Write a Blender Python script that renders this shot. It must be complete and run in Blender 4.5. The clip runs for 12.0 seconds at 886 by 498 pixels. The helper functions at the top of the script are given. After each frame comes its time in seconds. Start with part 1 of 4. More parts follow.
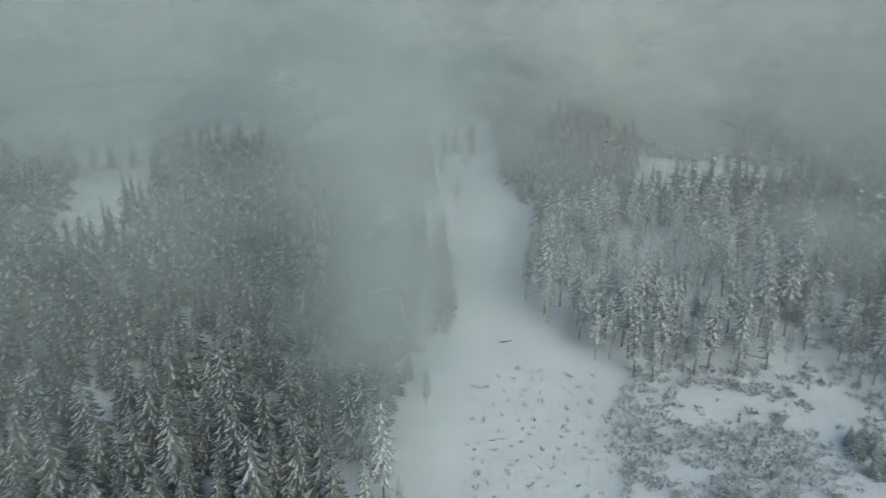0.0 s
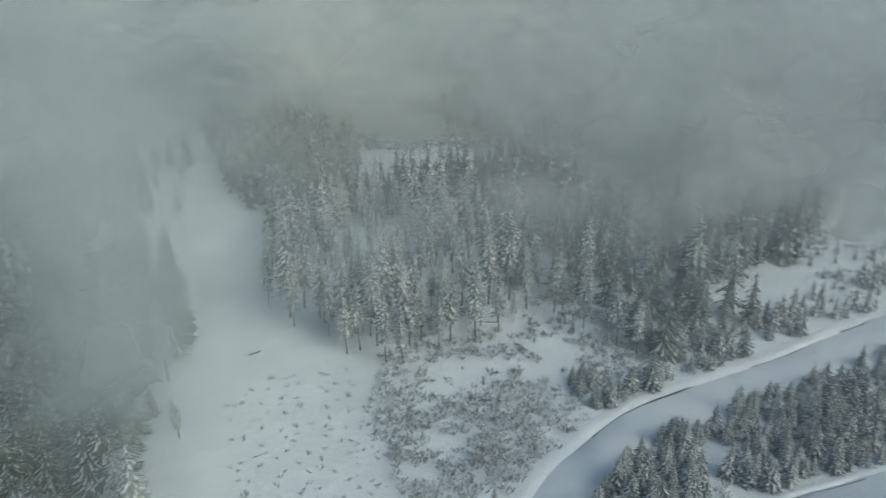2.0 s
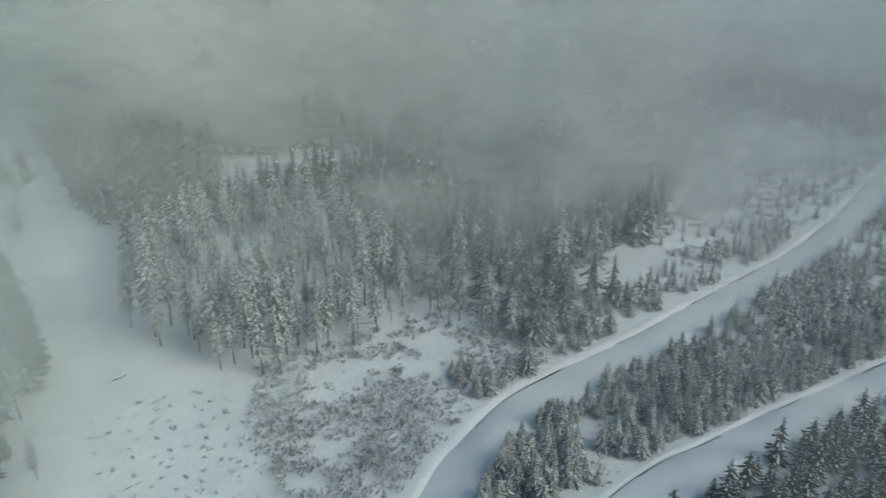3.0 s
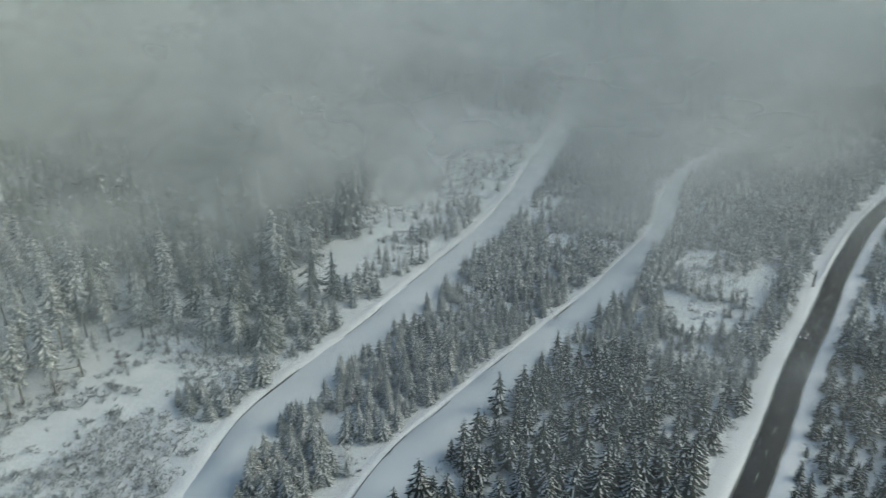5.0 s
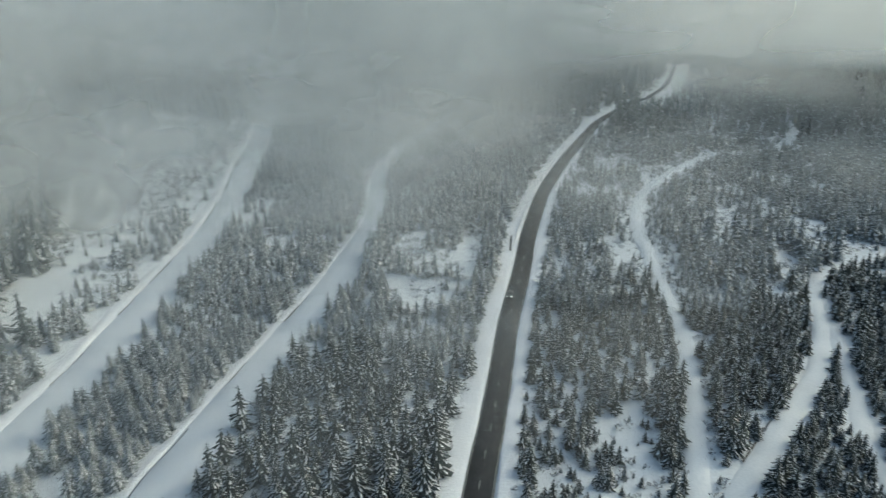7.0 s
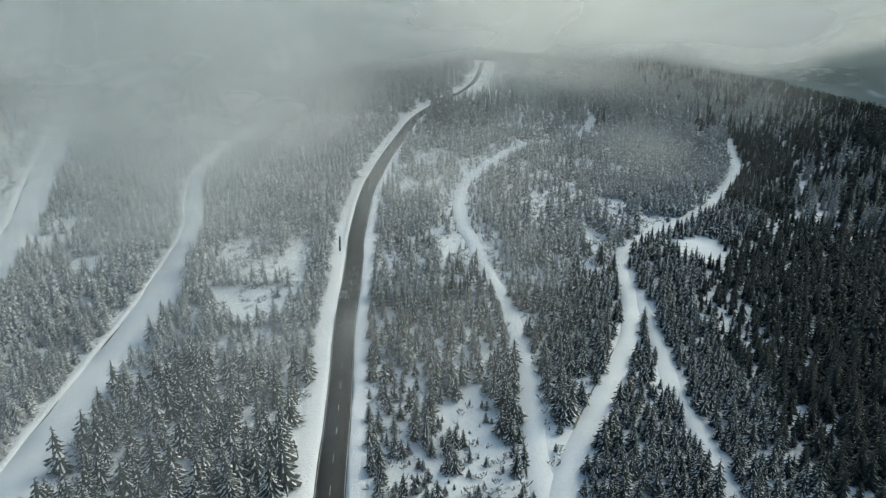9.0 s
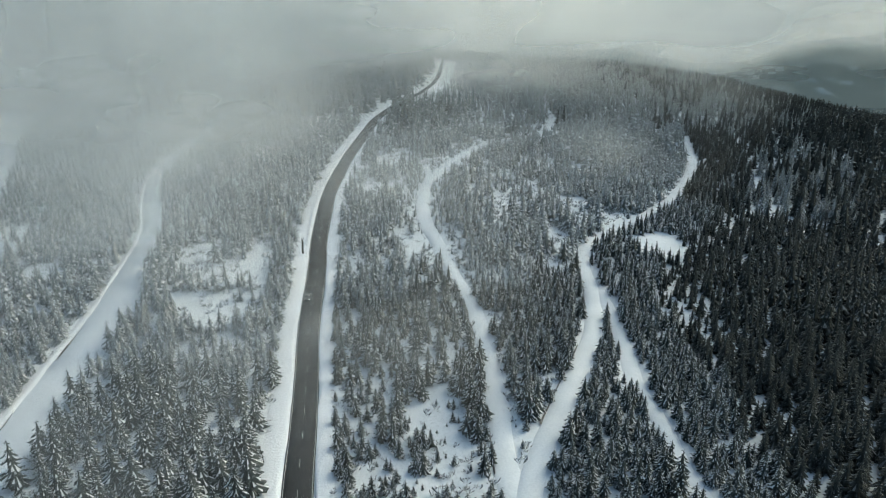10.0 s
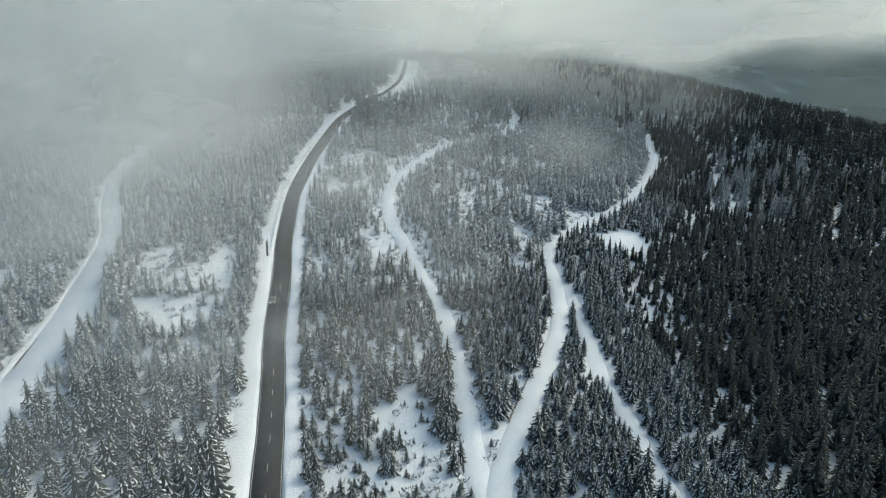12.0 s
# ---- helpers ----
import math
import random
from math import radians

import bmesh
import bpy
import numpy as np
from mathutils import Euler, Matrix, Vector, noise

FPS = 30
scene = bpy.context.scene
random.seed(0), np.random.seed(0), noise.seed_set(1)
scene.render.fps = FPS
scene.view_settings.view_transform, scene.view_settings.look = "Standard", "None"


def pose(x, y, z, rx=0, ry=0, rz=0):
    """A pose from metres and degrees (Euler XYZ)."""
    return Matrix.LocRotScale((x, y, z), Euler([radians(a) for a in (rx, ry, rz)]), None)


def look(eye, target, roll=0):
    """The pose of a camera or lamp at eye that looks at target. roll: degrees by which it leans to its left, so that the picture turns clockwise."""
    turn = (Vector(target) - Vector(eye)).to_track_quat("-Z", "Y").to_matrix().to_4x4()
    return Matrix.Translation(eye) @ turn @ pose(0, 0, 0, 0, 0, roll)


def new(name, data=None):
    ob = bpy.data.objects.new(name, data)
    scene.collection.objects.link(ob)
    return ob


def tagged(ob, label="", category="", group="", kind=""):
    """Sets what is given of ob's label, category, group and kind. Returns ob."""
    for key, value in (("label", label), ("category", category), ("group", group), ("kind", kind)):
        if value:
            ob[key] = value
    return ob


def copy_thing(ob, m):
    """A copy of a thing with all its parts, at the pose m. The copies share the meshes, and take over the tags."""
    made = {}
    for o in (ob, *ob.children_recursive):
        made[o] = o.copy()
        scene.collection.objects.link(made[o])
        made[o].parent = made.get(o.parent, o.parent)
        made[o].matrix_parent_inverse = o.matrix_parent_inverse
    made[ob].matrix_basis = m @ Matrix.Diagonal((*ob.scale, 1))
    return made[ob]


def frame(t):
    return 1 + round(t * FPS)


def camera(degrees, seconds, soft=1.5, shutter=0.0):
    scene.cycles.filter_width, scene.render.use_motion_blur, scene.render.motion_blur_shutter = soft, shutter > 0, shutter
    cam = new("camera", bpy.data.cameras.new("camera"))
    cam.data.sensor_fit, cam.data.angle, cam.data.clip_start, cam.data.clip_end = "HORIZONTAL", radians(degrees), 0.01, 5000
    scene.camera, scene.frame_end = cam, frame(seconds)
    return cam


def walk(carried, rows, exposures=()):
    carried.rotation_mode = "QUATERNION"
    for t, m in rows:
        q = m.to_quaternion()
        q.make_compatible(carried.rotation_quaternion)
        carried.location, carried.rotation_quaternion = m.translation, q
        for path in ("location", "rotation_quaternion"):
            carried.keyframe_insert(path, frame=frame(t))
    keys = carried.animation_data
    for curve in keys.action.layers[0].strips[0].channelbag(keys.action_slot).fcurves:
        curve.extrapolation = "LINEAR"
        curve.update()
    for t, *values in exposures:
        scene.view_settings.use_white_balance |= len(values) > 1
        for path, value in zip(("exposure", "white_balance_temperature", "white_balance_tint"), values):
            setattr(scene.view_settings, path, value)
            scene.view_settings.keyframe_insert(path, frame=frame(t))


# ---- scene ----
cam = camera(64.6, 12.0, 1.0, 0.5)
PATH = [
    (0.0, pose(0, 0, 100, 69.25, -0.28, -0.00)),
    (0.5, pose(0, 0, 100, 69.26, -0.17, -5.50)),
    (1.0, pose(0, 0, 100, 69.23, -0.14, -11.00)),
    (1.5, pose(0, 0, 100, 69.24, -0.07, -16.70)),
    (2.0, pose(0, 0, 100, 69.25, 0.03, -22.83)),
    (2.5, pose(0, 0, 100, 69.26, 0.09, -28.32)),
    (4.5, pose(0, 0, 100, 69.16, -0.04, -52.33)),
    (5.0, pose(0, 0, 100, 69.17, 0.12, -58.52)),
    (5.5, pose(0, 0, 100, 69.13, 0.21, -64.46)),
    (6.0, pose(0, 0, 100, 69.08, 0.26, -70.76)),
    (6.5, pose(0, 0, 100, 69.03, 0.26, -76.61)),
    (7.0, pose(0, 0, 100, 68.96, 0.22, -82.65)),
    (7.5, pose(0, 0, 100, 68.93, 0.16, -87.79)),
    (9.5, pose(0, 0, 100, 68.86, -0.08, -99.18)),
    (10.0, pose(0, 0, 100, 68.87, -0.11, -100.52)),
    (10.5, pose(0, 0, 100, 68.87, -0.15, -101.55)),
    (11.0, pose(0, 0, 100, 68.87, -0.20, -102.41)),
    (11.5, pose(0, 0, 100, 68.88, -0.27, -102.97)),
    (12.0, pose(0, 0, 100, 68.87, -0.34, -103.39)),
]
EXPOSURES = [(0.0, 0.28, 5930, -6), (4.5, 0.40, 6170, -7), (9.5, 0.86, 6380, -7), (12.0, 1.03, 6400, -6)]
walk(cam, PATH, EXPOSURES)

# ---- light ----
world = bpy.data.worlds.new("overcast_sky")
scene.world = world
world.use_nodes = True
sky = world.node_tree.nodes.new("ShaderNodeTexSky")
sky.sky_type, sky.sun_disc = "NISHITA", False
sky.sun_elevation, sky.sun_rotation = radians(32), radians(150)
sky.air_density, sky.dust_density, sky.ozone_density = 1.0, 4.0, 1.0
background = world.node_tree.nodes["Background"]
background.inputs["Strength"].default_value = 0.125
world.node_tree.links.new(sky.outputs[0], background.inputs["Color"])

sun = new("sun", bpy.data.lights.new("sun", "SUN"))
sun.data.energy, sun.data.angle, sun.data.color = 0.5, radians(60), (1.0, 0.95, 0.88)
sun.matrix_world = look((320, -550, 400), (0, 0, 0))
scene.cycles.transparent_max_bounces = 64


# ---- small tools ----
def ss(a, b, x):
    u = np.clip((np.asarray(x, float) - a) / (b - a), 0, 1)
    return u * u * (3 - 2 * u)


def vnoise(x, y, size, seed=0):
    """Smooth value noise, 0 to 1."""
    x, y = np.asarray(x, float) / size, np.asarray(y, float) / size
    i, j = np.floor(x), np.floor(y)
    u, v = x - i, y - j
    u, v = u * u * (3 - 2 * u), v * v * (3 - 2 * v)

    def cell(a, b):
        q = np.sin(a * 127.1 + b * 311.7 + seed * 74.7) * 43758.5453
        return q - np.floor(q)
    return (cell(i, j) * (1 - u) + cell(i + 1, j) * u) * (1 - v) + (cell(i, j + 1) * (1 - u) + cell(i + 1, j + 1) * u) * v


def height(x, y):
    """The hillside: a ridge that rises to the north, falls to the south and ends in a deep valley."""
    x, y = np.asarray(x, float), np.asarray(y, float)
    s = np.log1p(np.exp(np.clip(-(y + 110) / 40, -50, 50))) * 40
    z = 14 * ss(90, 480, x) + 15 * ss(110, 330, y) - 0.085 * s
    z = z - 0.00075 * np.maximum(0, -y - 400) ** 2 - 0.00035 * np.maximum(0, x - 800) ** 2
    z = z - 0.0004 * np.maximum(0, -x - 500) ** 2 - 0.0003 * np.maximum(0, y - 900) ** 2
    f = 1 - ss(250, 600, np.hypot(x, y))
    z = z + f * (0.7 * np.sin(x / 17 + 1) * np.sin(y / 23) + 0.9 * np.sin((x + y) / 31 + 2) * np.sin((x - y) / 41))
    z = -260 + 40 * np.log1p(np.exp(np.clip((z + 260) / 40, -30, 30)))
    for cx, cy, w, top in HILLS:
        z = z + top * np.exp(-((x - cx) ** 2 + (y - cy) ** 2) / w ** 2)
    return z


HILLS = [(1900, -1850, 480, 120), (3300, -2300, 700, 190), (3900, -900, 900, 150), (2600, -3600, 800, 170)]


def smooth(points, step=4.0):
    """A Catmull-Rom line through points, at even steps."""
    p = np.array(points, float)
    p = np.vstack([2 * p[0] - p[1], p, 2 * p[-1] - p[-2]])
    out = []
    for a, b, c, d in zip(p, p[1:], p[2:], p[3:]):
        n = max(2, int(np.hypot(*(c - b)) / step))
        for k in range(n):
            t = k / n
            out.append(0.5 * (2 * b + (c - a) * t + (2 * a - 5 * b + 4 * c - d) * t * t + (3 * b - a - 3 * c + d) * t ** 3))
    out.append(p[-2])
    return np.array(out)


def away(line, x, y):
    """Distance from a line, and the side: positive on its left."""
    best, side = np.full(len(x), 1e9), np.zeros(len(x))
    for a, b in zip(line, line[1:]):
        d = b - a
        t = np.clip(((x - a[0]) * d[0] + (y - a[1]) * d[1]) / (d @ d), 0, 1)
        ex, ey = x - a[0] - t * d[0], y - a[1] - t * d[1]
        r = np.hypot(ex, ey)
        near = r < best
        best = np.where(near, r, best)
        side = np.where(near, np.sign(d[0] * ey - d[1] * ex), side)
    return best, side


def inside(poly, x, y):
    hit = np.zeros(len(x), bool)
    for (ax, ay), (bx, by) in zip(poly, poly[1:] + poly[:1]):
        if ay != by:
            hit ^= ((ay > y) != (by > y)) & (x < (bx - ax) * (y - ay) / (by - ay) + ax)
    return hit


def mesh_from(name, v, f, mats, index=None, shade=False):
    """A mesh from arrays of places and of triangles or quads."""
    v, f = np.asarray(v, np.float32), np.asarray(f, np.int32)
    me = bpy.data.meshes.new(name)
    me.vertices.add(len(v))
    me.vertices.foreach_set("co", v.ravel())
    me.loops.add(f.size)
    me.loops.foreach_set("vertex_index", f.ravel())
    me.polygons.add(len(f))
    me.polygons.foreach_set("loop_start", np.arange(0, f.size, f.shape[1], dtype=np.int32))
    me.polygons.foreach_set("loop_total", np.full(len(f), f.shape[1], np.int32))
    for m in mats:
        me.materials.append(m)
    if index is not None:
        me.polygons.foreach_set("material_index", np.asarray(index, np.int32))
    if shade:
        me.polygons.foreach_set("use_smooth", np.ones(len(f), bool))
    me.update(calc_edges=True)
    return me


def part(name, me, parent, label=""):
    ob = new(name, me)
    ob.parent = parent
    return tagged(ob, label) if label else ob


# ---- materials ----
def material(name, rough=0.8):
    m = bpy.data.materials.new(name)
    m.use_nodes = True
    t = m.node_tree
    b = t.nodes["Principled BSDF"]
    b.inputs["Roughness"].default_value = rough
    b.inputs["Specular IOR Level"].default_value = 0.25
    return m, t, b


def noise_node(t, size, detail=3.0, rough=0.55):
    g = t.nodes.new("ShaderNodeNewGeometry")
    n = t.nodes.new("ShaderNodeTexNoise")
    n.inputs["Scale"].default_value, n.inputs["Detail"].default_value = 1 / size, detail
    n.inputs["Roughness"].default_value = rough
    t.links.new(g.outputs["Position"], n.inputs["Vector"])
    return n.outputs["Fac"]


def ramp(t, fac, stops):
    r = t.nodes.new("ShaderNodeValToRGB")
    while len(r.color_ramp.elements) < len(stops):
        r.color_ramp.elements.new(0.5)
    for e, (p, c) in zip(r.color_ramp.elements, stops):
        e.position, e.color = p, (*c, 1)
    t.links.new(fac, r.inputs["Fac"])
    return r.outputs["Color"]


def blend(t, fac, a, b, mode="MIX"):
    m = t.nodes.new("ShaderNodeMix")
    m.data_type, m.blend_type = "RGBA", mode
    for slot, value in ((0, fac), (6, a), (7, b)):
        if isinstance(value, (int, float)):
            m.inputs[slot].default_value = value
        elif isinstance(value, tuple):
            m.inputs[slot].default_value = (*value, 1)
        else:
            t.links.new(value, m.inputs[slot])
    return m.outputs[2]


def bump(t, b, fac, strength, dist):
    n = t.nodes.new("ShaderNodeBump")
    n.inputs["Strength"].default_value, n.inputs["Distance"].default_value = strength, dist
    t.links.new(fac, n.inputs["Height"])
    t.links.new(n.outputs[0], b.inputs["Normal"])


def two_scale(name, small, large, a, b_, c, d, rough, relief=0.0, lo=(0.35, 0.65), mix=0.5, gloss=0.2):
    """A surface with grain (a to b_) and large patches (c to d)."""
    m, t, b = material(name, rough)
    b.inputs["Specular IOR Level"].default_value = gloss
    g = noise_node(t, small)
    fine = ramp(t, g, [(lo[0], a), (lo[1], b_)])
    broad = ramp(t, noise_node(t, large), [(0.35, c), (0.65, d)])
    t.links.new(blend(t, mix, fine, broad), b.inputs["Base Color"])
    if relief:
        bump(t, b, g, 0.6, relief)
    return m


M_GROUND = two_scale("snow_ground", 0.9, 14, (0.497, 0.534, 0.561), (0.653, 0.681, 0.699), (0.534, 0.561, 0.589), (0.681, 0.708, 0.727), 0.75, 0.12)


def snow_line(m):
    """Below the snow line the valley shows dark fields and woods."""
    t = m.node_tree
    b = t.nodes["Principled BSDF"]
    white = b.inputs["Base Color"].links[0].from_socket
    g = t.nodes.new("ShaderNodeNewGeometry")
    x = t.nodes.new("ShaderNodeSeparateXYZ")
    t.links.new(g.outputs["Position"], x.inputs[0])
    r = t.nodes.new("ShaderNodeMapRange")
    r.inputs["From Min"].default_value, r.inputs["From Max"].default_value = -60, -130
    t.links.new(x.outputs["Z"], r.inputs["Value"])
    fields = ramp(t, noise_node(t, 160, 4), [(0.35, (0.02, 0.03, 0.028)), (0.55, (0.04, 0.055, 0.05)), (0.70, (0.085, 0.10, 0.095))])
    t.links.new(blend(t, r.outputs[0], white, fields), b.inputs["Base Color"])


snow_line(M_GROUND)
M_TRACK = two_scale("packed_snow", 0.5, 9, (0.506, 0.543, 0.580), (0.626, 0.653, 0.681), (0.534, 0.570, 0.607), (0.644, 0.672, 0.699), 0.6, 0.06)
M_BANK = two_scale("ploughed_snow", 0.6, 6, (0.570, 0.598, 0.626), (0.736, 0.745, 0.764), (0.644, 0.662, 0.690), (0.754, 0.764, 0.782), 0.8, 0.3)
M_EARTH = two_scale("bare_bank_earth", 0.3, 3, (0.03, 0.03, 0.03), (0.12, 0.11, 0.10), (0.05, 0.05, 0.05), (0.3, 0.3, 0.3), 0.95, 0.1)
M_ASPHALT = two_scale("wet_asphalt", 0.12, 6, (0.026, 0.027, 0.028), (0.045, 0.045, 0.046), (0.028, 0.029, 0.030), (0.052, 0.052, 0.053), 0.9, 0.01, gloss=0.05)
M_LINE = two_scale("road_paint", 0.2, 3, (0.22, 0.22, 0.21), (0.44, 0.44, 0.42), (0.26, 0.26, 0.25), (0.42, 0.42, 0.40), 0.6)
M_BARK = two_scale("spruce_bark", 0.15, 2, (0.05, 0.042, 0.035), (0.12, 0.10, 0.085), (0.07, 0.06, 0.055), (0.22, 0.22, 0.22), 0.9)
M_NEEDLE = two_scale("spruce_needles", 0.25, 12, (0.070, 0.082, 0.079), (0.31, 0.33, 0.33), (0.095, 0.108, 0.105), (0.35, 0.37, 0.37), 0.9)
M_HOAR = two_scale("hoary_needles", 0.3, 12, (0.06, 0.07, 0.066), (0.29, 0.305, 0.295), (0.08, 0.09, 0.084), (0.33, 0.345, 0.335), 0.85)
M_GREEN = two_scale("green_needles", 0.25, 12, (0.012, 0.018, 0.016), (0.085, 0.097, 0.092), (0.018, 0.024, 0.022), (0.105, 0.117, 0.112), 0.9)
# Own dark needles and thin snow, darkened further to hold the flank's shade.
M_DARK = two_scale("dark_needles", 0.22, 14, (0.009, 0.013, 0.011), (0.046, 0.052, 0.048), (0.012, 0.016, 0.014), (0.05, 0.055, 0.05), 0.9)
M_DUST = two_scale("dusted_boughs", 0.3, 12, (0.035, 0.037, 0.035), (0.21, 0.22, 0.22), (0.05, 0.053, 0.05), (0.25, 0.26, 0.26), 0.85)
M_FROST = two_scale("frosted_needles", 0.4, 10, (0.041, 0.052, 0.050), (0.189, 0.213, 0.213), (0.061, 0.074, 0.071), (0.221, 0.246, 0.246), 0.85)
M_RIME = two_scale("rimed_needles", 0.4, 10, (0.132, 0.150, 0.150), (0.387, 0.414, 0.422), (0.176, 0.194, 0.194), (0.422, 0.449, 0.458), 0.85)
M_SNOW = two_scale("branch_snow", 0.4, 9, (0.36, 0.385, 0.395), (0.74, 0.755, 0.77), (0.46, 0.485, 0.50), (0.78, 0.79, 0.80), 0.85)
M_TWIG = two_scale("frosted_twigs", 0.3, 8, (0.14, 0.145, 0.145), (0.42, 0.44, 0.445), (0.17, 0.175, 0.175), (0.45, 0.465, 0.47), 0.9)
M_THIN = two_scale("thin_branch_snow", 0.35, 9, (0.20, 0.215, 0.22), (0.50, 0.515, 0.525), (0.26, 0.28, 0.285), (0.55, 0.565, 0.575), 0.85)
M_DULL = two_scale("dry_grass", 0.3, 6, (0.05, 0.05, 0.045), (0.16, 0.15, 0.13), (0.08, 0.08, 0.07), (0.2, 0.2, 0.19), 0.9)


def fog_material(name, size, flat, lo, hi, colour, uneven=0.6, patch=100):
    """Thin drifting mist: it scatters daylight on both sides and lets the rest through."""
    m = bpy.data.materials.new(name)
    m.use_nodes = True
    t = m.node_tree
    t.nodes.remove(t.nodes["Principled BSDF"])
    g = t.nodes.new("ShaderNodeNewGeometry")
    mp = t.nodes.new("ShaderNodeMapping")
    mp.inputs["Scale"].default_value = (1 / size, 1 / size, 1 / flat)
    t.links.new(g.outputs["Position"], mp.inputs["Vector"])
    n = t.nodes.new("ShaderNodeTexNoise")
    n.inputs["Scale"].default_value, n.inputs["Detail"].default_value = 1.0, 4.0
    n.inputs["Roughness"].default_value, n.inputs["Distortion"].default_value = 0.5, 0.0
    t.links.new(mp.outputs[0], n.inputs["Vector"])
    r = t.nodes.new("ShaderNodeMapRange")
    r.interpolation_type = "SMOOTHSTEP"
    r.inputs["From Min"].default_value, r.inputs["From Max"].default_value = lo, hi
    t.links.new(n.outputs["Fac"], r.inputs["Value"])
    a = t.nodes.new("ShaderNodeAttribute")
    a.attribute_name = "veil"
    k = t.nodes.new("ShaderNodeMath")
    k.operation, k.use_clamp = "MULTIPLY", True
    t.links.new(r.outputs[0], k.inputs[0])
    t.links.new(a.outputs["Fac"], k.inputs[1])
    # Light and shade tinted in: pale brightens by bearing, patches darken by noise.
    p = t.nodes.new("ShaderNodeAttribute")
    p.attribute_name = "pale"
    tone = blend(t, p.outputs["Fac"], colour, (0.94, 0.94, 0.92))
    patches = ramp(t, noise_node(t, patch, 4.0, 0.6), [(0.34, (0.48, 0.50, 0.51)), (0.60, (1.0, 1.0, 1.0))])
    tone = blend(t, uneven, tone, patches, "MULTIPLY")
    d, tl, tp = (t.nodes.new("ShaderNodeBsdf" + s) for s in ("Diffuse", "Translucent", "Transparent"))
    t.links.new(tone, d.inputs["Color"])
    t.links.new(tone, tl.inputs["Color"])
    both, mix = t.nodes.new("ShaderNodeMixShader"), t.nodes.new("ShaderNodeMixShader")
    both.inputs[0].default_value = 0.5
    t.links.new(d.outputs[0], both.inputs[1])
    t.links.new(tl.outputs[0], both.inputs[2])
    t.links.new(k.outputs[0], mix.inputs[0])
    t.links.new(tp.outputs[0], mix.inputs[1])
    t.links.new(both.outputs[0], mix.inputs[2])
    t.links.new(mix.outputs[0], t.nodes["Material Output"].inputs["Surface"])
    return m


M_BILLOW = fog_material("billowing_mist", 42, 22, 0.12, 0.52, (0.56, 0.63, 0.64), 0.35, 90)
M_DENSE = fog_material("dense_mist", 150, 70, -0.1, 0.42, (0.60, 0.67, 0.68), 0.55, 130)
M_WHITE = fog_material("white_cloud", 240, 50, 0.1, 0.42, (0.52, 0.56, 0.57), 0.2, 160)
M_FAR = fog_material("far_haze", 900, 200, -0.5, 0.1, (0.90, 0.91, 0.88), 0.3, 1600)
M_HAZE = fog_material("valley_haze", 900, 200, 0.0, 0.25, (0.34, 0.42, 0.44), 0.6, 1600)

# ---- lines of the roads and edges of the open ground ----
ROAD = smooth([(20, 12), (70, 10), (122, 8), (140, 7), (165, 6), (195, 5), (229, 2), (264, 0), (310, -5), (349, -13), (398, -25), (456, -40), (519, -63), (573, -88), (643, -112), (740, -135), (821, -152)])
TRACK_A = smooth([(45, 78), (68, 98), (84, 107), (101, 114), (116, 116), (133, 117), (157, 118), (187, 121), (214, 123), (249, 126), (292, 134), (340, 146), (402, 161), (466, 178), (560, 205)])
TRACK_B = smooth([(60, 66), (97, 73), (111, 74), (122, 73), (140, 72), (164, 70), (184, 68), (209, 65), (239, 64), (276, 65), (315, 72), (351, 75), (389, 70), (442, 60), (520, 50), (600, 52), (680, 60)])
TRACK_C = smooth([(60, -32), (90, -35), (115, -36), (135, -39), (153, -42), (176, -45), (199, -46), (221, -45), (249, -44), (276, -43), (311, -49), (334, -59), (355, -73), (381, -92), (402, -122), (421, -142), (462, -162), (501, -171)])
TRACK_D = smooth([(95, -36), (112, -39), (125, -46), (137, -54), (154, -65), (175, -78), (200, -88), (226, -94), (244, -105), (258, -122), (272, -141), (292, -164), (322, -187), (357, -210), (424, -242)])
TRACK_E = smooth([(60, -73), (85, -74), (104, -75), (113, -75), (131, -78), (146, -79), (164, -84), (189, -90), (204, -92)])
FIELD = [(-20, 50), (-17, 120), (-6, 168), (3, 191), (0, 251), (-7, 359), (14, 361), (36, 272), (25, 199), (40, 167), (42, 142), (38, 121), (30, 60)]
STRIP = [(79, 297), (106, 360), (148, 347), (180, 332), (161, 298), (97, 290)]
BUSHES = [(38, 60), (38, 117), (39, 142), (51, 167), (77, 167), (105, 166), (90, 142), (94, 117), (67, 102), (40, 85)]
STAND = [(25, 201), (39, 169), (60, 159), (101, 167), (113, 148), (120, 130), (160, 132), (205, 235), (150, 262), (100, 262), (35, 250)]
OPEN = [(400, 260), (289, 206), (215, 172), (185, 138), (297, 145), (420, 175)]
PATCH = [(249, -121), (254, -143), (229, -141), (223, -126), (235, -121)]
HOLLOW = [(-172, 325), (-130, 325), (-118, 235), (-135, 225)]
GLADE = [(238, 20), (240, 48), (205, 50), (190, 30), (215, 18)]

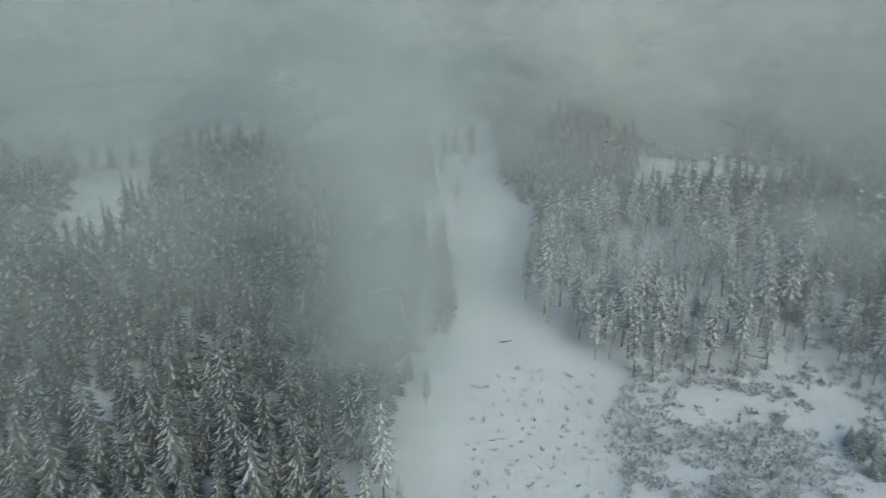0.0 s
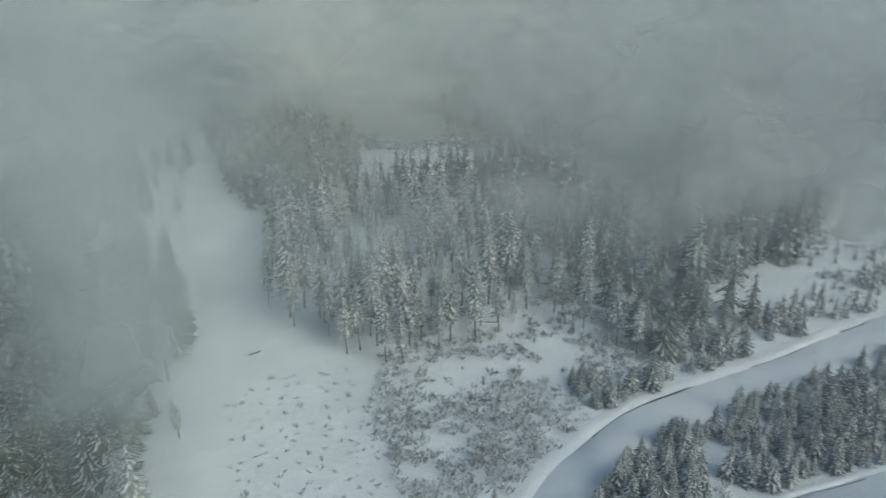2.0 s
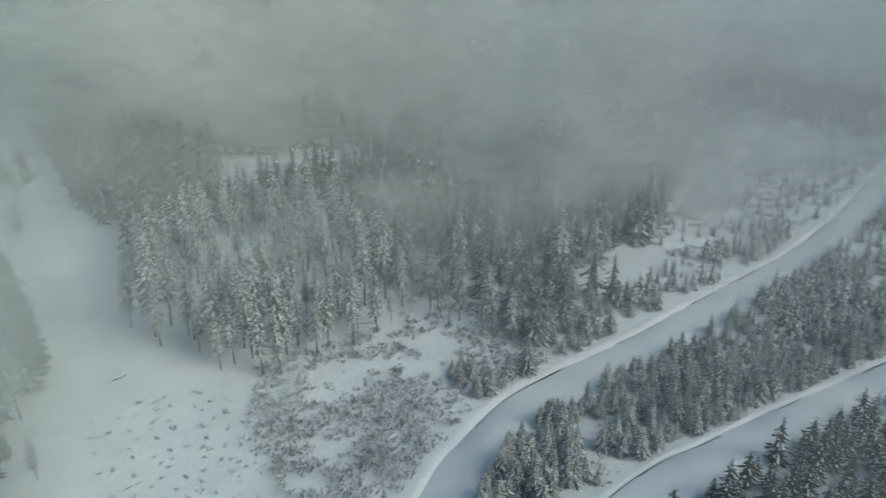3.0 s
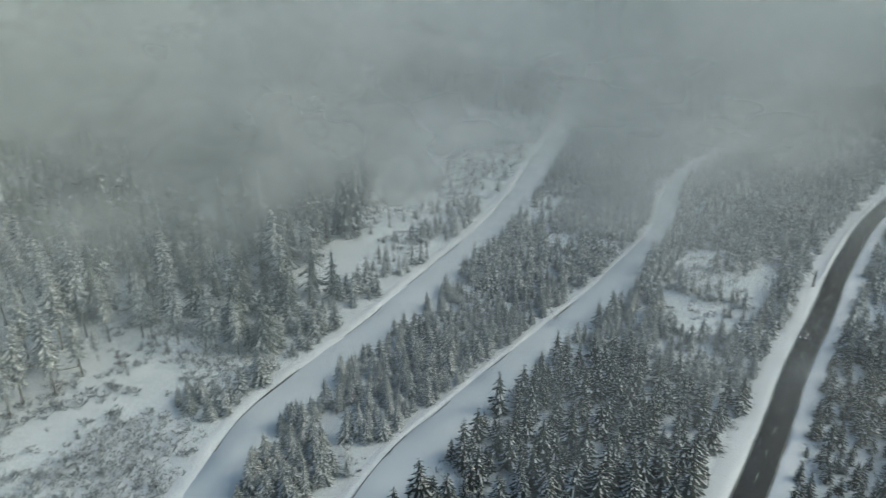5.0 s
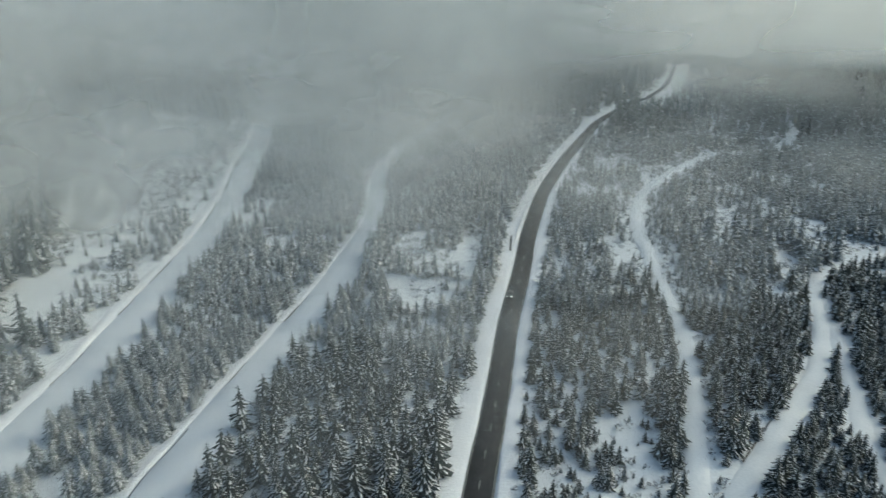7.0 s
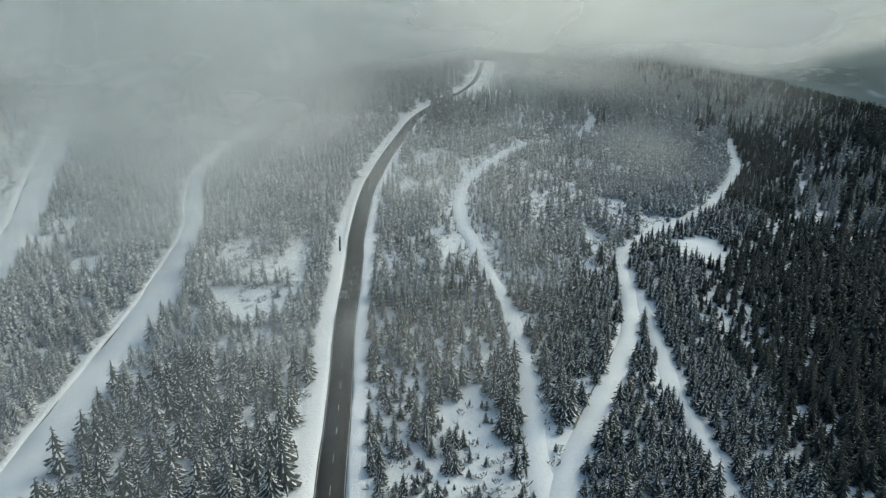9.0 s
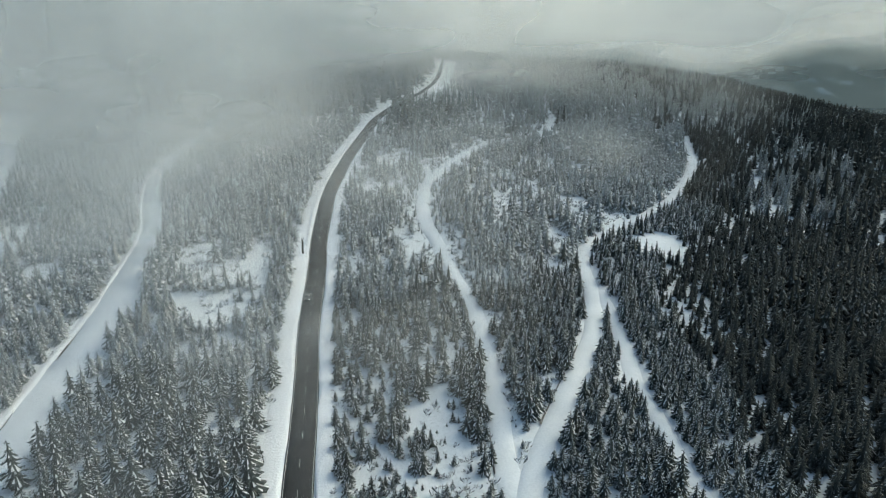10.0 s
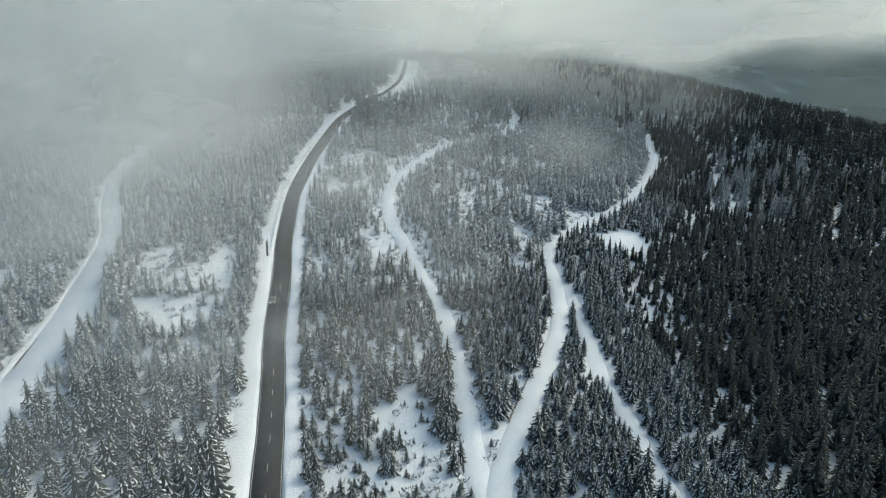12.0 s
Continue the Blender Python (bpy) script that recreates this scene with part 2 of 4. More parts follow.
# ---- ground ----
def ground_sheet():
    """One sheet from under the camera to the horizon."""
    n, ring = 320, [0.0]
    r = 6.0
    while r < 4950:
        ring.append(r)
        r *= 1.03 if r < 900 else 1.05
    ring.append(4950)
    a = np.linspace(0, 2 * np.pi, n, endpoint=False)
    rr = np.array(ring[1:])
    X, Y = np.outer(rr, np.sin(a)), np.outer(rr, np.cos(a))
    Z = height(X, Y)
    v = np.stack([X.ravel(), Y.ravel(), Z.ravel()], 1)
    k = len(rr)
    i, j = np.meshgrid(np.arange(k - 1), np.arange(n), indexing="ij")
    j2 = (j + 1) % n
    f = np.stack([i * n + j, i * n + j2, (i + 1) * n + j2, (i + 1) * n + j], -1).reshape(-1, 4)[:, ::-1]
    v = np.vstack([v, [(0, 0, float(height(0, 0)))]])
    c = len(v) - 1
    j = np.arange(0, n, 2)
    quads = np.vstack([f, np.stack([np.full(len(j), c), (j + 2) % n, j + 1, j], -1)])
    me = mesh_from("ground", v, quads, [M_GROUND], shade=True)
    return tagged(new("ground", me), "snow-covered hillside falling away to a valley", "ground", kind="structure")


ground_sheet()


def ribbon(name, line, offsets, lift, mat, label, category, wobble=0.0, seed=0, kind="structure", cut=None, narrow=0.0, span=(190, 300)):
    """A strip along a line: offsets across it (positive on its left) with the lift of each above the ground."""
    p = line if cut is None else line[cut[0]:cut[1]]
    d = np.gradient(p, axis=0)
    d /= np.linalg.norm(d, axis=1)[:, None]
    nrm = np.stack([-d[:, 1], d[:, 0]], 1)
    rows = []
    slim = 1 - narrow * ss(span[0], span[1], p[:, 0])
    for q, (o, l) in enumerate(zip(offsets, lift)):
        edge = q in (0, len(offsets) - 1)
        w = (vnoise(np.arange(len(p)) * 4.0, np.full(len(p), q * 9.0), 7, seed) - 0.5) * wobble * (1.0 if edge else 0.5)
        x, y = p[:, 0] + nrm[:, 0] * (o * slim + w), p[:, 1] + nrm[:, 1] * (o * slim + w)
        far = 0.0006 * np.hypot(x, y)
        up = l * (1 + (vnoise(x, y, 2.5, seed) - 0.5) * (1.1 if wobble and l > 0.3 else 0))
        rows.append(np.stack([x, y, height(x, y) + up + far], 1))
    m, n = len(offsets), len(p)
    v = np.stack(rows, 1).reshape(-1, 3)
    i, j = np.meshgrid(np.arange(n - 1), np.arange(m - 1), indexing="ij")
    f = np.stack([i * m + j, (i + 1) * m + j, (i + 1) * m + j + 1, i * m + j + 1], -1).reshape(-1, 4)[:, ::-1]
    me = mesh_from(name, v, f, [mat], shade=True)
    return tagged(new(name, me), label, category, kind=kind)


road = ribbon("road", ROAD, (-3.35, -3.3, 0, 3.3, 3.35), (-0.3, 0.14, 0.2, 0.14, -0.3), M_ASPHALT, "wet black asphalt road cleared of snow", "road", narrow=0.3, span=(400, 560))
for label, o in (("north", 3.4), ("south", -3.4)):
    s = 1 if o > 0 else -1
    ws = (3.3, 3.7, 4.6, 7.5, 9.2) if s > 0 else (3.3, 3.7, 4.5, 6.4, 7.8)
    ribbon("verge", ROAD, [s * w for w in (ws if s < 0 else ws)][::s], [(0.05, 0.28, 0.34, 0.25, -0.2)[k] for k in range(5)][::s], M_BANK, "smooth white snow verge beside the asphalt road", "verge", 0.9, 3 + s, narrow=0.4, span=(400, 560))
ribbon("forest_track", TRACK_A, (-6.4, -5.6, 0, 5.6, 6.4), (-0.2, 0.12, 0.1, 0.12, -0.2), M_TRACK, "wide snow-covered track with packed snow", "track", 1.2, 11)
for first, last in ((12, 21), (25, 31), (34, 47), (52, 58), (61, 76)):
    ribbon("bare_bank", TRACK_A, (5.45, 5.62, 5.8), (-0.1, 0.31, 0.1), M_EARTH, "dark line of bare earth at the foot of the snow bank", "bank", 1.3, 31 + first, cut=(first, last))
ribbon("snow_bank", TRACK_A, (5.7, 6.9, 8.5, 10.5), (-0.1, 0.32, 0.3, -0.2), M_BANK, "ploughed snow bank along the wide track", "snow bank", 1.6, 12)
ribbon("forest_track", TRACK_B, (-6.6, -5.8, 0, 5.8, 6.6), (-0.2, 0.12, 0.1, 0.12, -0.2), M_TRACK, "wide snow-covered track between young spruces", "track", 1.2, 13, narrow=0.34)
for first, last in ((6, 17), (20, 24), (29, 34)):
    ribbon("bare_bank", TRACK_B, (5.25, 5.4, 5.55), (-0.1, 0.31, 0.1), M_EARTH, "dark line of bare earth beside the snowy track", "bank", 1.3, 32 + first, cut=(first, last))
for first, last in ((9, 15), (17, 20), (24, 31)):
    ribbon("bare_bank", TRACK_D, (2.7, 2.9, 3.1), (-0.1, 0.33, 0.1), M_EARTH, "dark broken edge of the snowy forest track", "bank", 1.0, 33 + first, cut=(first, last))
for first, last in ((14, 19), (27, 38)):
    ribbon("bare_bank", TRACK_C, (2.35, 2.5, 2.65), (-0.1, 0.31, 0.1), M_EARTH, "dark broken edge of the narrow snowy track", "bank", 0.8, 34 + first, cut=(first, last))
ribbon("snow_bank", TRACK_B, (5.4, 6.4, 7.4, 9.0), (-0.1, 0.3, 0.25, -0.2), M_BANK, "low snow bank beside the wide track", "snow bank", 1.6, 14, narrow=0.34)
ribbon("forest_track", TRACK_C, (-3.0, -2.5, 0, 2.5, 3.0), (-0.2, 0.12, 0.1, 0.12, -0.2), M_TRACK, "narrow snow-covered forest track winding uphill", "track", 0.8, 15)
ribbon("forest_track", TRACK_D, (-2.9, -2.4, 0, 2.4, 2.9), (-0.2, 0.16, 0.13, 0.16, -0.2), M_TRACK, "snow-covered forest track forking through the wood", "track", 0.8, 16)
ribbon("forest_track", TRACK_E, (-2.4, -1.9, 0, 1.9, 2.4), (-0.2, 0.14, 0.12, 0.14, -0.2), M_TRACK, "narrow snow-covered track beside dark spruces", "track", 0.8, 17)


# ---- trees ----
def spruce(seed, tiers, per, radius, bare, pad, level, taper):
    """A spruce of height 1: drooping boughs in tiers round a dark core, each bough with snow lying along it. Returns places, triangles and slots."""
    rng = random.Random(seed)
    v, f, s = [], [], []

    def add(pts, tri, slot, ca=1.0, sa=0.0):
        o = len(v)
        v.extend((x * ca - y * sa, x * sa + y * ca, h) for x, y, h in pts)
        f.extend(tuple(o + i for i in t) for t in tri)
        s.extend(slot)

    n = (6, 5, 4, 3)[level]
    wide = (0.40, 0.42, 0.46, 0.55)[level] * radius
    core = [(wide * math.cos(2 * math.pi * i / n), wide * math.sin(2 * math.pi * i / n), bare) for i in range(n)] + [(0, 0, 0.95)]
    add(core, [(i, (i + 1) % n, n) for i in range(n)], [0] * n)
    lean = [rng.uniform(0.8, 1.15) for _ in range(5)]
    for k in range(tiers):
        u = (k + 0.3) / tiers
        z = bare + (0.98 - bare) * u
        n = max(3, round(per * (1 - 0.55 * u)))
        a0 = rng.random() * 7
        for b in range(n):
            a = a0 + 2 * math.pi * b / n + rng.uniform(-0.3, 0.3)
            R = (radius * (1 - u) ** taper * rng.uniform(0.66, 1.14) + 0.02) * lean[int(a / 1.2566) % 5]
            if bare > 0.2 and u < 0.25:
                R *= rng.uniform(0.4, 0.9)
            ca, sa = math.cos(a), math.sin(a)
            w = R * (0.12 + 0.85 / n) * rng.uniform(0.75, 1.1) * (0.85, 1.05, 1.3, 1.7)[level]
            zr = z + 0.2 * R + rng.uniform(-0.45, 0.45) / tiers
            droop = rng.uniform(0.34, 0.62)
            zm, zt = zr - 0.24 * R, zr - R * droop
            if level < 2:
                pts = [(0.1 * R, 0, zr), (0.66 * R, w, zm - 0.16 * R), (R, rng.uniform(-0.2, 0.2) * w, zt), (0.58 * R, -w, zm - 0.14 * R)]
                tri, slot = [(0, 2, 1), (0, 3, 2)], [0, 0]
                for half in ((-1, 1) if level == 0 else (rng.choice((-1, 1)),)):
                    if rng.random() < 0.92:
                        c, e = rng.uniform(0.22, 0.5), rng.uniform(0.72, 1.0)
                        g, o = w * pad * rng.uniform(0.35, 0.75) * (1.0, 1.3)[level], len(pts)
                        y0, lift = half * w * rng.uniform(0.05, 0.35), 0.03 * R + 0.002
                        hc, he = zr + (zt - zr) * 0.8 * c, zr + (zt - zr) * e
                        pts += [(c * R, 0.4 * y0, hc + lift), (0.93 * e * R, y0 + g, he + lift), (e * R, y0 - g, he + lift)]
                        tri, slot = tri + [(o, o + 2, o + 1)], slot + [1]
            else:
                pts, tri, slot = [(0, 0, zr + 0.1 * R), (0.95 * R, w, zt), (0.9 * R, -w, zt)], [(0, 2, 1)], [0]
                if rng.random() < (0.9, 0.6)[level - 2]:
                    q, y0 = pad * rng.uniform(0.55, 1.15), rng.uniform(-0.3, 0.3) * w
                    pts += [(0.3 * R, 0.3 * y0, zr - 0.02 * R), (0.92 * R, y0 + w * q, zt + 0.06 * R), (0.88 * R, y0 - w * q, zt + 0.06 * R)]
                    tri, slot = tri + [(3, 5, 4)], slot + [1]
            add(pts, tri, slot, ca, sa)
    add([(0.010, 0, 0.93), (-0.007, 0.009, 0.93), (-0.007, -0.009, 0.93), (0, 0, 1.0)], [(0, 1, 3), (1, 2, 3), (2, 0, 3)], [1, 0, 0])
    return np.array(v), np.array(f), np.array(s)


def stem(level, thick=0.013):
    """A tapered trunk of height 1."""
    n = (6, 4, 3, 3)[level]
    v, f = [], []
    hs = (-0.03, 0.04, 0.5, 0.95) if level == 0 else (-0.03, 0.6)
    for k, z in enumerate(hs):
        r = thick * (1.5 if z < 0 else 1.0 - 0.85 * z)
        v += [(r * math.cos(2 * math.pi * i / n), r * math.sin(2 * math.pi * i / n), z) for i in range(n)]
    for k in range(len(hs) - 1):
        for i in range(n):
            a, b = k * n + i, k * n + (i + 1) % n
            f += [(a, b, b + n), (a, b + n, a + n)]
    return np.array(v), np.array(f)


# kind: tiers, boughs, radius, bare trunk, width of the snow, for four levels of detail, and the needles
KINDS = {
    "young": dict(tiers=(14, 9, 6, 4), per=(12, 9, 6, 4), radius=0.33, bare=0.02, pad=0.70, taper=0.75, mat=M_NEEDLE, thick=0.014),
    "frosted": dict(tiers=(17, 11, 6, 4), per=(10, 8, 6, 4), radius=0.135, bare=0.28, pad=0.70, taper=0.6, mat=M_RIME, thick=0.010),
    "tall": dict(tiers=(17, 11, 6, 4), per=(10, 8, 6, 4), radius=0.235, bare=0.10, pad=0.5, taper=0.75, mat=M_FROST, thick=0.011),
    "hoary": dict(tiers=(13, 9, 6, 4), per=(11, 8, 6, 4), radius=0.21, bare=0.05, pad=0.55, taper=0.8, mat=M_HOAR, thick=0.012),
    "green": dict(tiers=(14, 9, 6, 4), per=(12, 9, 6, 4), radius=0.33, bare=0.02, pad=0.58, taper=0.78, mat=M_GREEN, thick=0.014),
    "dark": dict(tiers=(14, 9, 6, 4), per=(11, 9, 6, 4), radius=0.29, bare=0.04, pad=0.45, taper=0.78, mat=M_DARK, thick=0.013),
}
SHAPES = {}
for q, (kind, d) in enumerate(KINDS.items()):
    for level in range(4):
        for k in range((6, 5, 4, 3)[level]):
            SHAPES[kind, level, k] = spruce(100 * q + 10 * level + k, d["tiers"][level], d["per"][level], d["radius"], d["bare"], d["pad"], level, d["taper"])
        SHAPES[kind, level, "stem"] = stem(level, d["thick"])

PLACED = {k: [] for k in KINDS}


def scatter(kind, spacing, box, mask, tall, seed, keep=1.0):
    """Trees on a jittered grid over a box, where mask is true; tall gives the height."""
    rng = np.random.default_rng(seed)
    x0, y0, x1, y1 = box
    gx, gy = np.meshgrid(np.arange(x0, x1, spacing), np.arange(y0, y1, spacing))
    x = gx.ravel() + rng.uniform(-0.48, 0.48, gx.size) * spacing
    y = gy.ravel() + rng.uniform(-0.48, 0.48, gx.size) * spacing
    ok = mask(x, y) & (rng.random(len(x)) < keep)
    x, y = x[ok], y[ok]
    hgt = tall(x, y) * rng.uniform(0.5, 1.25, len(x))
    PLACED[kind] += list(zip(x, y, hgt, rng.uniform(0, 6.28, len(x))))


def clear_of(x, y, road=(8.6, 7.4), a=(9.5, 6.6), b=(8.5, 6.6), c=(2.7, 3.1), d=(2.9, 3.5), e=(2.3, 2.9)):
    ok = np.ones(len(x), bool)
    for line, (left, right) in ((ROAD, road), (TRACK_A, a), (TRACK_B, b), (TRACK_C, c), (TRACK_D, d), (TRACK_E, e)):
        r, s = away(line, x, y)
        slim = 1 - 0.34 * ss(190, 300, x) if line is TRACK_B else 1
        ok &= r > np.where(s > 0, left, right) * slim
    return ok


def sides(x, y):
    """On which side of the lines a place lies: true to the north."""
    return [np.interp(x, line[:, 0], line[:, 1]) < y for line in (TRACK_A, TRACK_B, ROAD, TRACK_C)]


def angle_ok(x, y, lo=-42, hi=150):
    a = np.degrees(np.arctan2(x, y))
    return (a > lo) & (a < hi)


# snowy openings among the young trees: place and half axes
OPENINGS = [(253, -32, 12, 8), (365, -48, 22, 8), (330, -92, 14, 6), (314, -101, 10, 5), (262, -69, 8, 5), (295, -80, 8, 5), (268, -108, 10, 6), (250, -93, 12, 8),
            (224, -84, 9, 6), (133, -27, 16, 10), (120, -12, 9, 6), (152, -56, 8, 4), (166, -63, 6, 4), (130, -44, 6, 4), (255, 40, 26, 11), (232, 30, 14, 9), (158, 35, 5, 4),
            (118, 111, 5, 5), (110, 99, 5, 6), (101, 86, 5, 6), (325, -264, 7, 4), (301, -236, 7, 3), (302, -299, 5, 3), (164, -101, 8, 3), (186, 30, 8, 6)]


def openness(x, y):
    q = np.zeros(len(x))
    for cx, cy, rx, ry in OPENINGS:
        q = np.maximum(q, np.exp(-1.5 * (((x - cx) / rx) ** 2 + ((y - cy) / ry) ** 2)))
    return q


def cover(x, y, seed, least):
    least = least + 0.40 * openness(x, y)
    return 0.55 * vnoise(x, y, 5.5, seed) + 0.45 * vnoise(x, y, 19, seed + 50) > least


def between_a_b(x, y):
    a, b, r, c = sides(x, y)
    return ~a & b & (x > 55) & (x < 470) & clear_of(x, y) & cover(x, y, 1, 0.34)


def between_b_road(x, y):
    a, b, r, c = sides(x, y)
    thin = inside(GLADE, x, y)
    return ~b & r & (x > 40) & (x < 455) & clear_of(x, y) & cover(x, y, 2, 0.30) & (~thin | (vnoise(x, y, 5, 3) > 0.72))


def south_slope(x, y):
    a, b, r, c = sides(x, y)
    d, side = away(TRACK_D, x, y)
    open_ = 0.28 - 0.12 * ss(125, 150, x) * (1 - ss(185, 230, x)) + 0.17 * ss(-26, -10, -np.abs(y + 27) - 0.6 * np.abs(x - 126)) + 0.14 * ss(200, 250, x)
    return ~r & (side > 0) & (x > 60) & (x < 440) & (y > -260) & clear_of(x, y) & cover(x, y, 4, open_)


def fringe(x, y):
    """The lighter, lower trees along the two tracks at the edge of the dark wood."""
    n = vnoise(x, y, 12, 40)
    return (away(TRACK_D, x, y)[0] < 20 + 14 * n) | (away(TRACK_E, x, y)[0] < 10 + 22 * n)


def dark_side(x, y):
    d, side = away(TRACK_D, x, y)
    near = np.hypot(x, y) < 330
    return (side <= 0) & near & (y < -30) & clear_of(x, y) & ~inside(PATCH, x, y) & cover(x, y, 5, 0.09)


def far_wood(x, y):
    a, b, r, c = sides(x, y)
    d, side = away(TRACK_D, x, y)
    rr = np.hypot(x, y)
    zone = (~r & (side <= 0) & (rr >= 330)) | (~r & (side > 0) & (x >= 440)) | (~r & (y <= -260) & (side > 0) & (rr >= 330))
    return zone & (rr < 1100) & angle_ok(x, y, 80, 150) & clear_of(x, y) & cover(x, y, 6, 0.24)


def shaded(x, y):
    """The darker flank, further round to the south; shade put into tree colour."""
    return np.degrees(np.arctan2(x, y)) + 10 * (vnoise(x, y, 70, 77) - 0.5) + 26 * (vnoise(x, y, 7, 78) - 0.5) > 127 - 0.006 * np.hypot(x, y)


def north_far(x, y):
    a, b, r, c = sides(x, y)
    rr = np.hypot(x, y)
    zone = (a & ~inside(STAND, x, y) & (x > 30) & (y > 165)) | (~a & r & (x > 455))
    return zone & (rr < 590 + 310 * (y < 120)) & clear_of(x, y) & ~inside(FIELD, x, y) & ~inside(STRIP, x, y) & ~inside(OPEN, x, y) & ~inside(BUSHES, x, y)


def west_wood(x, y):
    return ~inside(HOLLOW, x, y) & (x < 20) & (y > 35) & (np.hypot(x, y) < 370) & angle_ok(x, y, -60, 20) & ~inside(FIELD, x, y)


def stand(x, y):
    return inside(STAND, x, y) & clear_of(x, y) & ~inside(STRIP, x, y) & (vnoise(x, y, 15, 8) > 0.36 - 0.2 * ss(95, 130, x))


scatter("young", 3.1, (55, 20, 470, 200), between_a_b, lambda x, y: 5.5 + 3.5 * vnoise(x, y, 30, 21), 1)
scatter("green", 4.1, (40, -60, 180, 90), lambda x, y: between_b_road(x, y) & (x + 30 * vnoise(x, y, 18, 35) < 180), lambda x, y: 8.0 + 3.4 * vnoise(x, y, 12, 22), 2)
scatter("young", 3.4, (140, -60, 520, 90), lambda x, y: between_b_road(x, y) & (x + 30 * vnoise(x, y, 18, 35) >= 180), lambda x, y: 5.8 + 3.6 * vnoise(x, y, 25, 22), 20)
scatter("green", 3.2, (60, -260, 440, 5), lambda x, y: south_slope(x, y) & (x + 40 * vnoise(x, y, 20, 38) < 235), lambda x, y: 5.0 + 3.5 * vnoise(x, y, 30, 23), 3)
scatter("young", 3.3, (180, -260, 440, 5), lambda x, y: south_slope(x, y) & (x + 40 * vnoise(x, y, 20, 38) >= 235), lambda x, y: (5.5 + 3.5 * vnoise(x, y, 30, 23) + 2 * ss(220, 400, x)) * (0.42 + 0.58 * ss(3, 15, away(TRACK_C, x, y)[0])), 18)
scatter("green", 2.7, (60, -330, 340, -30), lambda x, y: dark_side(x, y) & fringe(x, y), lambda x, y: 5.2 + 2.2 * vnoise(x, y, 14, 37), 17)
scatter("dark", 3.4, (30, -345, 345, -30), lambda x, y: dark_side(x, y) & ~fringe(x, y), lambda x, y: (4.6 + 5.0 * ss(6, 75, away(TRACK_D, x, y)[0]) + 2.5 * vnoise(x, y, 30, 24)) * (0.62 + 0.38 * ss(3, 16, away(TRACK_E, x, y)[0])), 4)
scatter("hoary", 5.2, (100, -950, 1000, 10), lambda x, y: far_wood(x, y) & ~shaded(x, y) & (away(ROAD, x, y)[0] > 15), lambda x, y: (9 + 5 * vnoise(x, y, 60, 25)) * (0.5 + 0.5 * ss(5, 60, np.minimum(away(TRACK_D, x, y)[0], away(ROAD, x, y)[0]))), 13)
scatter("tall", 4.6, (398, -125, 478, -45), lambda x, y: ~sides(x, y)[2] & (away(ROAD, x, y)[0] > 10) & (y > -68 - 0.55 * (x - 398)), lambda x, y: 15 + 4 * vnoise(x, y, 20, 26), 14)
scatter("frosted", 9.0, (-22, 60, 20, 350), lambda x, y: inside(FIELD, x, y) & (x < -6 + 0.09 * (y - 120)), lambda x, y: 14 + 9 * vnoise(x, y, 9, 34), 15, 0.6)
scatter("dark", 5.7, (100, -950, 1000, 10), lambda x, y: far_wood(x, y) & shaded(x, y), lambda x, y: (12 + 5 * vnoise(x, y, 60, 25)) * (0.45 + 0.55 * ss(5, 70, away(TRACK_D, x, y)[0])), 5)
scatter("tall", 7.2, (20, -130, 900, 600), north_far, lambda x, y: 17 + 7 * vnoise(x, y, 40, 26), 6)
scatter("tall", 7.0, (-330, 35, 20, 430), west_wood, lambda x, y: 17 + 6 * vnoise(x, y, 40, 27), 7)
scatter("frosted", 6.6, (20, 120, 215, 320), lambda x, y: stand(x, y) & (vnoise(x, y, 8, 36) > 0.75 * ss(85, 125, x)), lambda x, y: 20 + 8 * vnoise(x, y, 12, 28), 8)
scatter("tall", 7.2, (80, 120, 215, 320), lambda x, y: stand(x, y) & (vnoise(x, y, 8, 36) <= 0.75 * ss(85, 125, x)), lambda x, y: 16 + 9 * vnoise(x, y, 12, 28), 16)
scatter("hoary", 6.5, (36, 60, 135, 170), lambda x, y: (inside(BUSHES, x, y) | ((y < 170) & (x > 85))) & sides(x, y)[0] & clear_of(x, y), lambda x, y: 2.6 + 3.2 * vnoise(x, y, 9, 29), 9, 0.2)
scatter("young", 6.0, (180, 130, 420, 260), lambda x, y: inside(OPEN, x, y) & clear_of(x, y), lambda x, y: 3.5 + 3 * vnoise(x, y, 9, 30), 10, 0.5)
scatter("young", 4.0, (95, 115, 260, 190), lambda x, y: sides(x, y)[0] & clear_of(x, y) & (away(TRACK_A, x, y)[0] < 24) & cover(x, y, 9, 0.42), lambda x, y: 6 + 4 * vnoise(x, y, 9, 33), 11)
scatter("dark", 3.3, (250, -320, 460, -90), lambda x, y: far_wood(x, y) & (away(TRACK_D, x, y)[0] < 32), lambda x, y: 6 + 2.5 * vnoise(x, y, 14, 39), 19)
scatter("green", 3.0, (98, -46, 190, 4), lambda x, y: ~sides(x, y)[2] & clear_of(x, y) & (openness(x, y) > 0.2) & (away(TRACK_D, x, y)[1] > 0), lambda x, y: 1.6 + 1.8 * vnoise(x, y, 6, 32), 21, 0.55)
# the wood behind, outside the view
scatter("dark", 12.0, (-300, -400, 60, 40), lambda x, y: ~angle_ok(x, y, -60, 150) & (np.hypot(x, y) > 25) & clear_of(x, y), lambda x, y: 12 + 4 * vnoise(x, y, 40, 31), 12)

